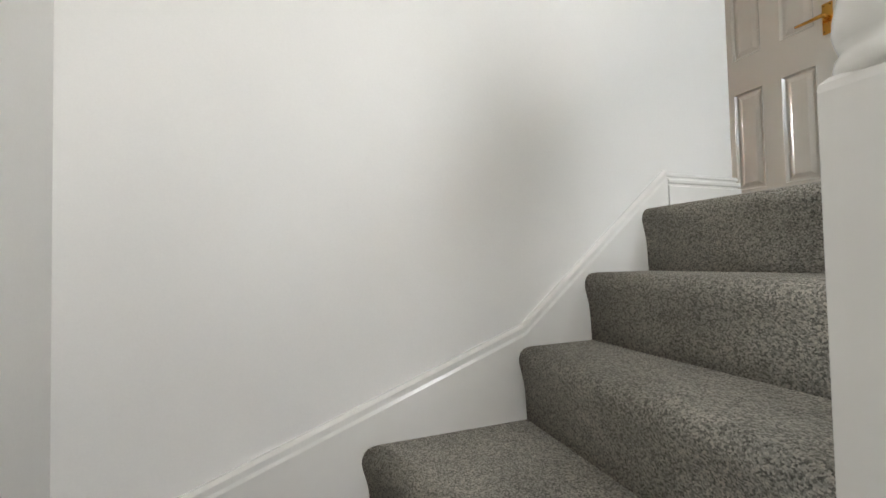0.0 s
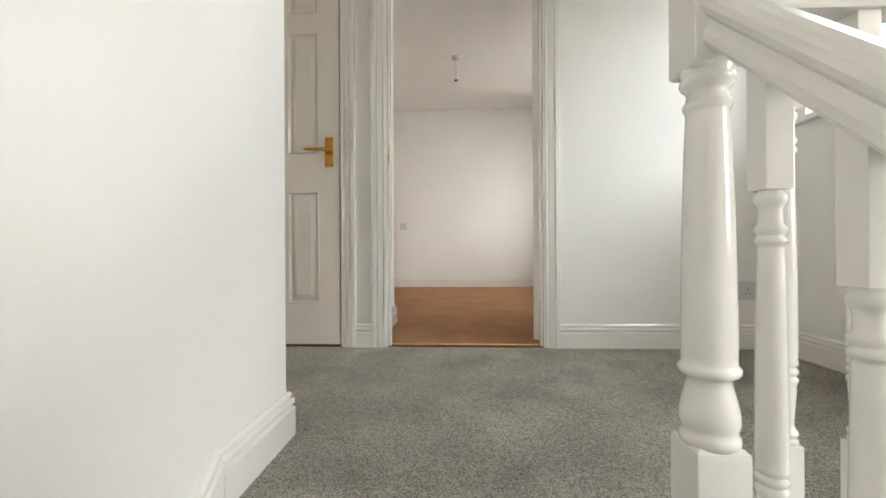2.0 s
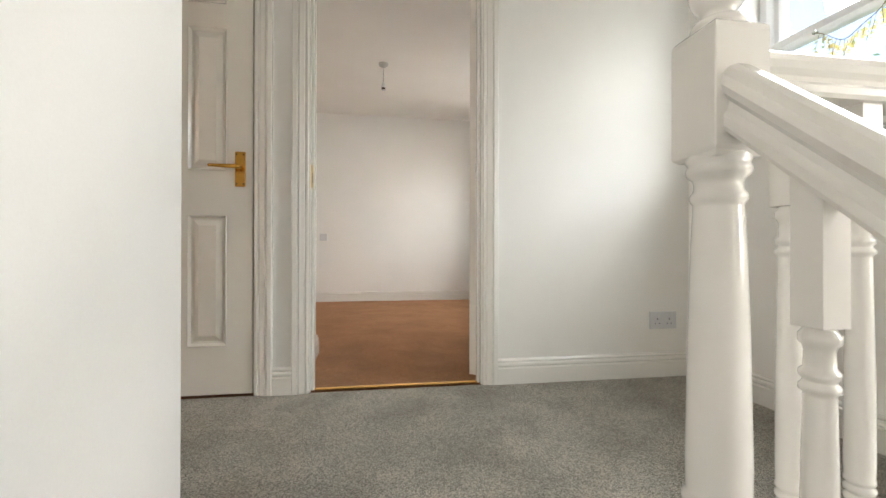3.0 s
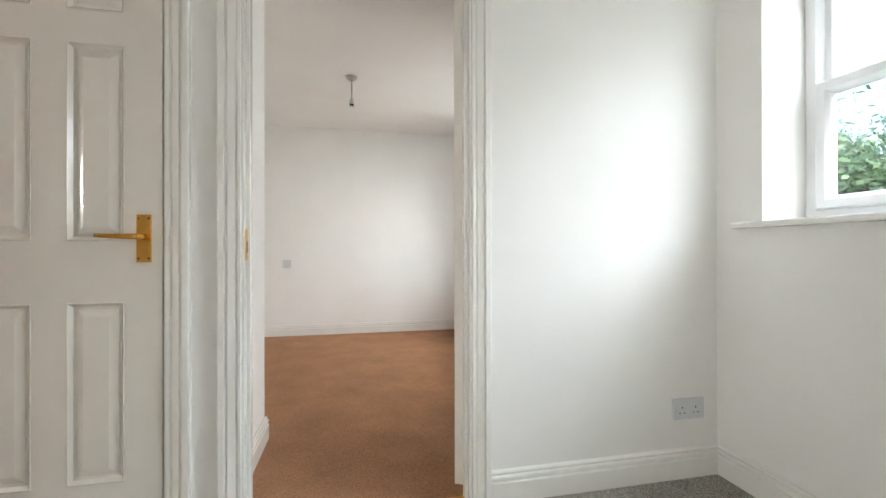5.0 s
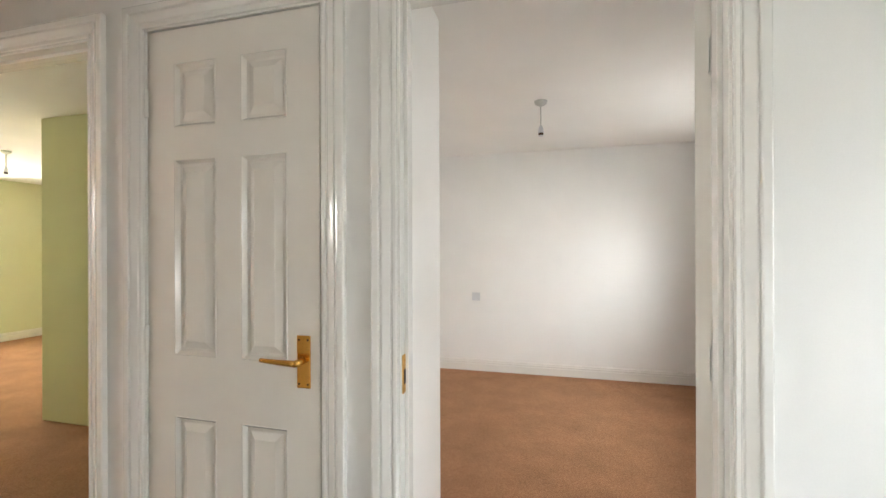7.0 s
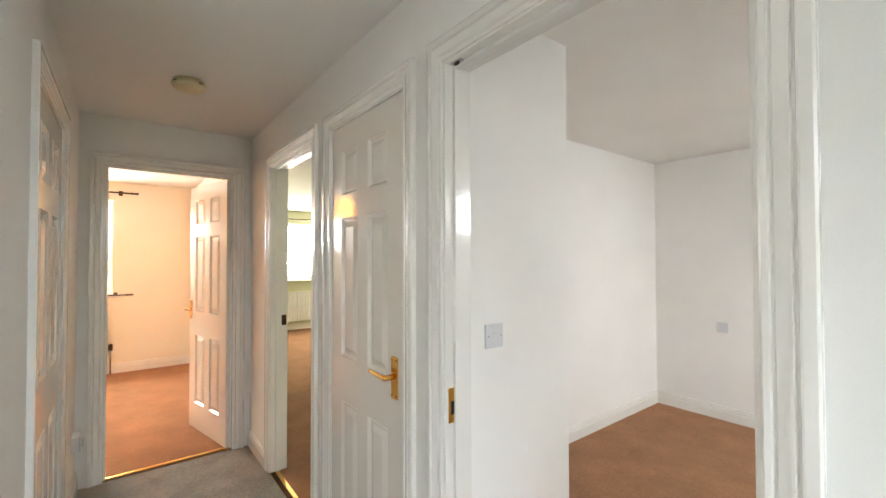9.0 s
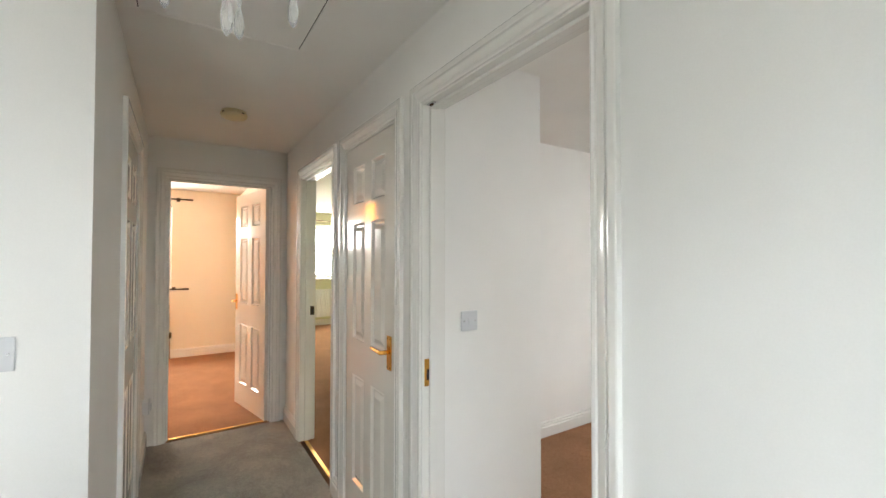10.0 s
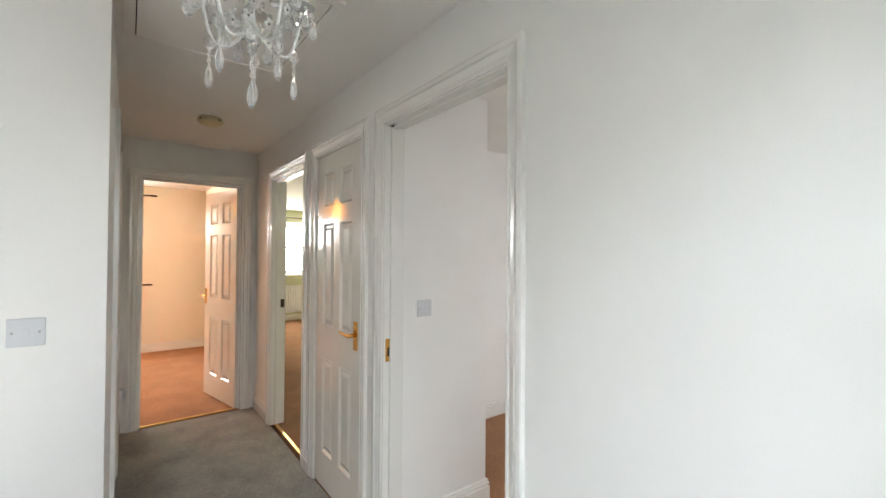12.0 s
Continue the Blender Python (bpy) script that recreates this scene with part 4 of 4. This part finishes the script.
def radiator(x, y0, y1, z0, z1, label):
    root = thing("radiator", label, "radiator", Matrix.Translation((x, 0, 0)))
    bm = bmesh.new()
    prof, y, k = [], y0, 0
    while y < y1:
        prof += [(y, 0.085), (y + 0.012, 0.095), (y + 0.026, 0.095), (y + 0.038, 0.085)]
        y += 0.05
    fr = [(bm.verts.new((d, yy, z0)), bm.verts.new((d, yy, z1))) for yy, d in prof]
    for a, b in zip(fr, fr[1:]):
        bm.faces.new((a[0], b[0], b[1], a[1]))
    box(bm, 0.03, 0.083, y0, y1, z0, z1, 0.006)
    part("panel", bm, UPVC, root)
    bm = bmesh.new()
    box(bm, 0.025, 0.1, y0, y1, z1 - 0.004, z1 + 0.008, 0.003)
    part("top_grille", bm, UPVC, root)
    bm = bmesh.new()
    tube(bm, [(0.06, y1, z0 + 0.04), (0.06, y1 + 0.05, z0 + 0.04), (0.06, y1 + 0.05, z0 - 0.02), (0.06, y1 + 0.05, 0.0)], 0.008, 10)
    pipe = part("valve_pipe", bm, CHROME, root)
    bm = bmesh.new()
    lathe(bm, [(0.012, z0 + 0.02), (0.02, z0 + 0.03), (0.022, z0 + 0.09), (0.016, z0 + 0.1)], 16, (0.06, y1 + 0.05))
    part("valve_knob", bm, BRONZE, pipe, "brown valve knob")
    for yy in (y0 + 0.15, y1 - 0.15):
        bm = bmesh.new()
        box(bm, 0, 0.03, yy - 0.02, yy + 0.02, z0 + 0.05, z1 - 0.05)
        part("bracket", bm, UPVC, root)


radiator(-5.0, -1.95, -0.93, 0.26, 0.76, "white panel radiator below the end window")
radiator(-6.7, 1.45, 2.70, 0.17, 0.72, "white panel radiator below the green room window")


# ---- flower garland in the landing window ----
def petal_material(name, colour):
    """Thin cloth that lets daylight through."""
    m = material(name, colour, 0.7, var=0.15, scale=60, bump=0.0)
    n, l = m.node_tree.nodes, m.node_tree.links
    tr, mx = n.new("ShaderNodeBsdfTranslucent"), n.new("ShaderNodeMixShader")
    tr.inputs["Color"].default_value = (*colour, 1)
    mx.inputs[0].default_value = 0.6
    l.new(n["Principled BSDF"].outputs[0], mx.inputs[1])
    l.new(tr.outputs[0], mx.inputs[2])
    l.new(mx.outputs[0], n["Material Output"].inputs["Surface"])
    return m


PETAL = petal_material("yellow_petals", (0.85, 0.72, 0.30))
LEAF = petal_material("garland_leaf", (0.55, 0.62, 0.26))
TWIG = material("garland_wire", (0.16, 0.10, 0.06), 0.6, var=0.2, scale=60, bump=0.0)


def garland():
    rng = random.Random(5)
    root = thing("flower_garland", "hanging garland of small yellow silk flowers", "garland", Matrix.Translation((XB + 0.168, -0.48, 1.5)))
    pts = []
    for k in range(25):
        s = k / 24
        pts.append((0.004 * math.sin(9 * s), -0.36 * s, 0.22 * s * s - 0.11 * math.sin(s * math.pi) + 0.008 * math.sin(17 * s)))
    bm = bmesh.new()
    tube(bm, pts, 0.0016, 6)
    part("wire", bm, TWIG, root)
    for k in range(1, 25):
        x, y, z = pts[k]
        drop = 0.02 + 0.09 * rng.random()
        tip = (x - 0.01, y + rng.uniform(-0.02, 0.02), z - drop)
        bm = bmesh.new()
        tube(bm, [(x, y, z), tip], 0.001, 5)
        sprig = part("sprig", bm, TWIG, root)
        for q in range(3):
            s = (q + 1) / 3
            c = Vector((x, y, z)).lerp(Vector(tip), s)
            if rng.random() < 0.6:
                bm = bmesh.new()
                for p in range(5):
                    a = 2 * math.pi * p / 5 + rng.random()
                    d = Vector((0.25, math.cos(a), math.sin(a))).normalized()
                    e = Vector((0, -math.sin(a), math.cos(a)))
                    v = [bm.verts.new(c), bm.verts.new(c + d * 0.007 + e * 0.005), bm.verts.new(c + d * 0.013), bm.verts.new(c + d * 0.007 - e * 0.005)]
                    bm.faces.new(v)
                part("flower", bm, PETAL, sprig, "yellow silk flower")
            else:
                bm = bmesh.new()
                a = rng.random() * 6.28
                d, e = Vector((0.2, math.cos(a), math.sin(a))), Vector((0, -math.sin(a), math.cos(a)))
                bm.faces.new([bm.verts.new(c), bm.verts.new(c + d * 0.01 + e * 0.005), bm.verts.new(c + d * 0.022), bm.verts.new(c + d * 0.01 - e * 0.005)])
                part("leaf", bm, LEAF, sprig, "pale green leaf")
    bm = bmesh.new()
    lathe(bm, [(0.009, -0.002), (0.010, 0.003), (0.004, 0.008), (0.003, 0.014)], 14)
    part("suction_hook", bm, CHROME, root)


garland()

# ---- outside ----
GRASS = material("lawn", (0.07, 0.11, 0.03), 0.9, var=0.3, scale=0.6, fine=40, bump=0.3)
BARK = material("bark", (0.12, 0.09, 0.06), 0.9, var=0.3, scale=6, fine=60, bump=0.4)
CROWN = material("foliage", (0.16, 0.24, 0.08), 0.6, var=0.45, scale=1.5, fine=20, bump=0.0)
slab("ground", -400, 400, -400, 400, -3.4, -2.9, GRASS, "mown grass round the house", "ground")


def tree(x, y, h, spread, seed):
    rng = random.Random(seed)
    root = thing("tree", "broad leafy green tree behind the house", "tree", Matrix.Translation((x, y, -2.9)))
    bm = bmesh.new()
    tube(bm, [(0, 0, 0), (0.05, 0.02, h * 0.3), (0.0, 0.08, h * 0.6), (0.05, 0, h * 0.85)], 0.14, 10)
    part("trunk", bm, BARK, root)
    tips = []
    for k in range(11):
        a = rng.random() * 6.28
        z0 = h * rng.uniform(0.25, 0.7)
        r = spread * rng.uniform(0.5, 0.95)
        tip = (r * math.cos(a), r * math.sin(a), min(h, z0 + h * rng.uniform(0.1, 0.3)))
        bm = bmesh.new()
        tube(bm, [(0, 0, z0), (tip[0] * 0.5, tip[1] * 0.5, (z0 + tip[2]) / 2 + 0.1), tip], 0.04, 7)
        part("limb", bm, BARK, root)
        tips.append(tip)
    tips.append((0, 0, h * 0.95))
    vs, fs = [], []
    for c in range(230):
        tp = rng.choice(tips)
        cx, cy, cz = (tp[i] * rng.uniform(0.55, 1.05) + rng.gauss(0, 0.3) if i < 2 else tp[2] + rng.gauss(0, 0.35) for i in range(3))
        for q in range(60):
            p = Vector((cx + rng.gauss(0, 0.2), cy + rng.gauss(0, 0.2), cz + rng.gauss(0, 0.16)))
            u = Vector((rng.gauss(0, 1), rng.gauss(0, 1), rng.gauss(0, 1))).normalized()
            w = u.orthogonal().normalized()
            s = rng.uniform(0.04, 0.085)
            i0 = len(vs)
            vs += [p, p + u * s + w * s * 0.5, p + u * s * 2, p + u * s - w * s * 0.5]
            fs.append((i0, i0 + 1, i0 + 2, i0 + 3))
    me = bpy.data.meshes.new("crown")
    me.from_pydata(vs, [], fs)
    me.materials.append(CROWN)
    ob = new("crown", me)
    ob.parent = root


tree(9.2, 2.3, 6.4, 2.5, 1)
tree(9.8, 5.6, 6.6, 2.7, 6)
tree(13.5, 9.2, 7.6, 2.6, 2)
tree(13.0, 3.2, 6.8, 2.4, 3)
tree(-17, 3.0, 6.2, 2.0, 4)
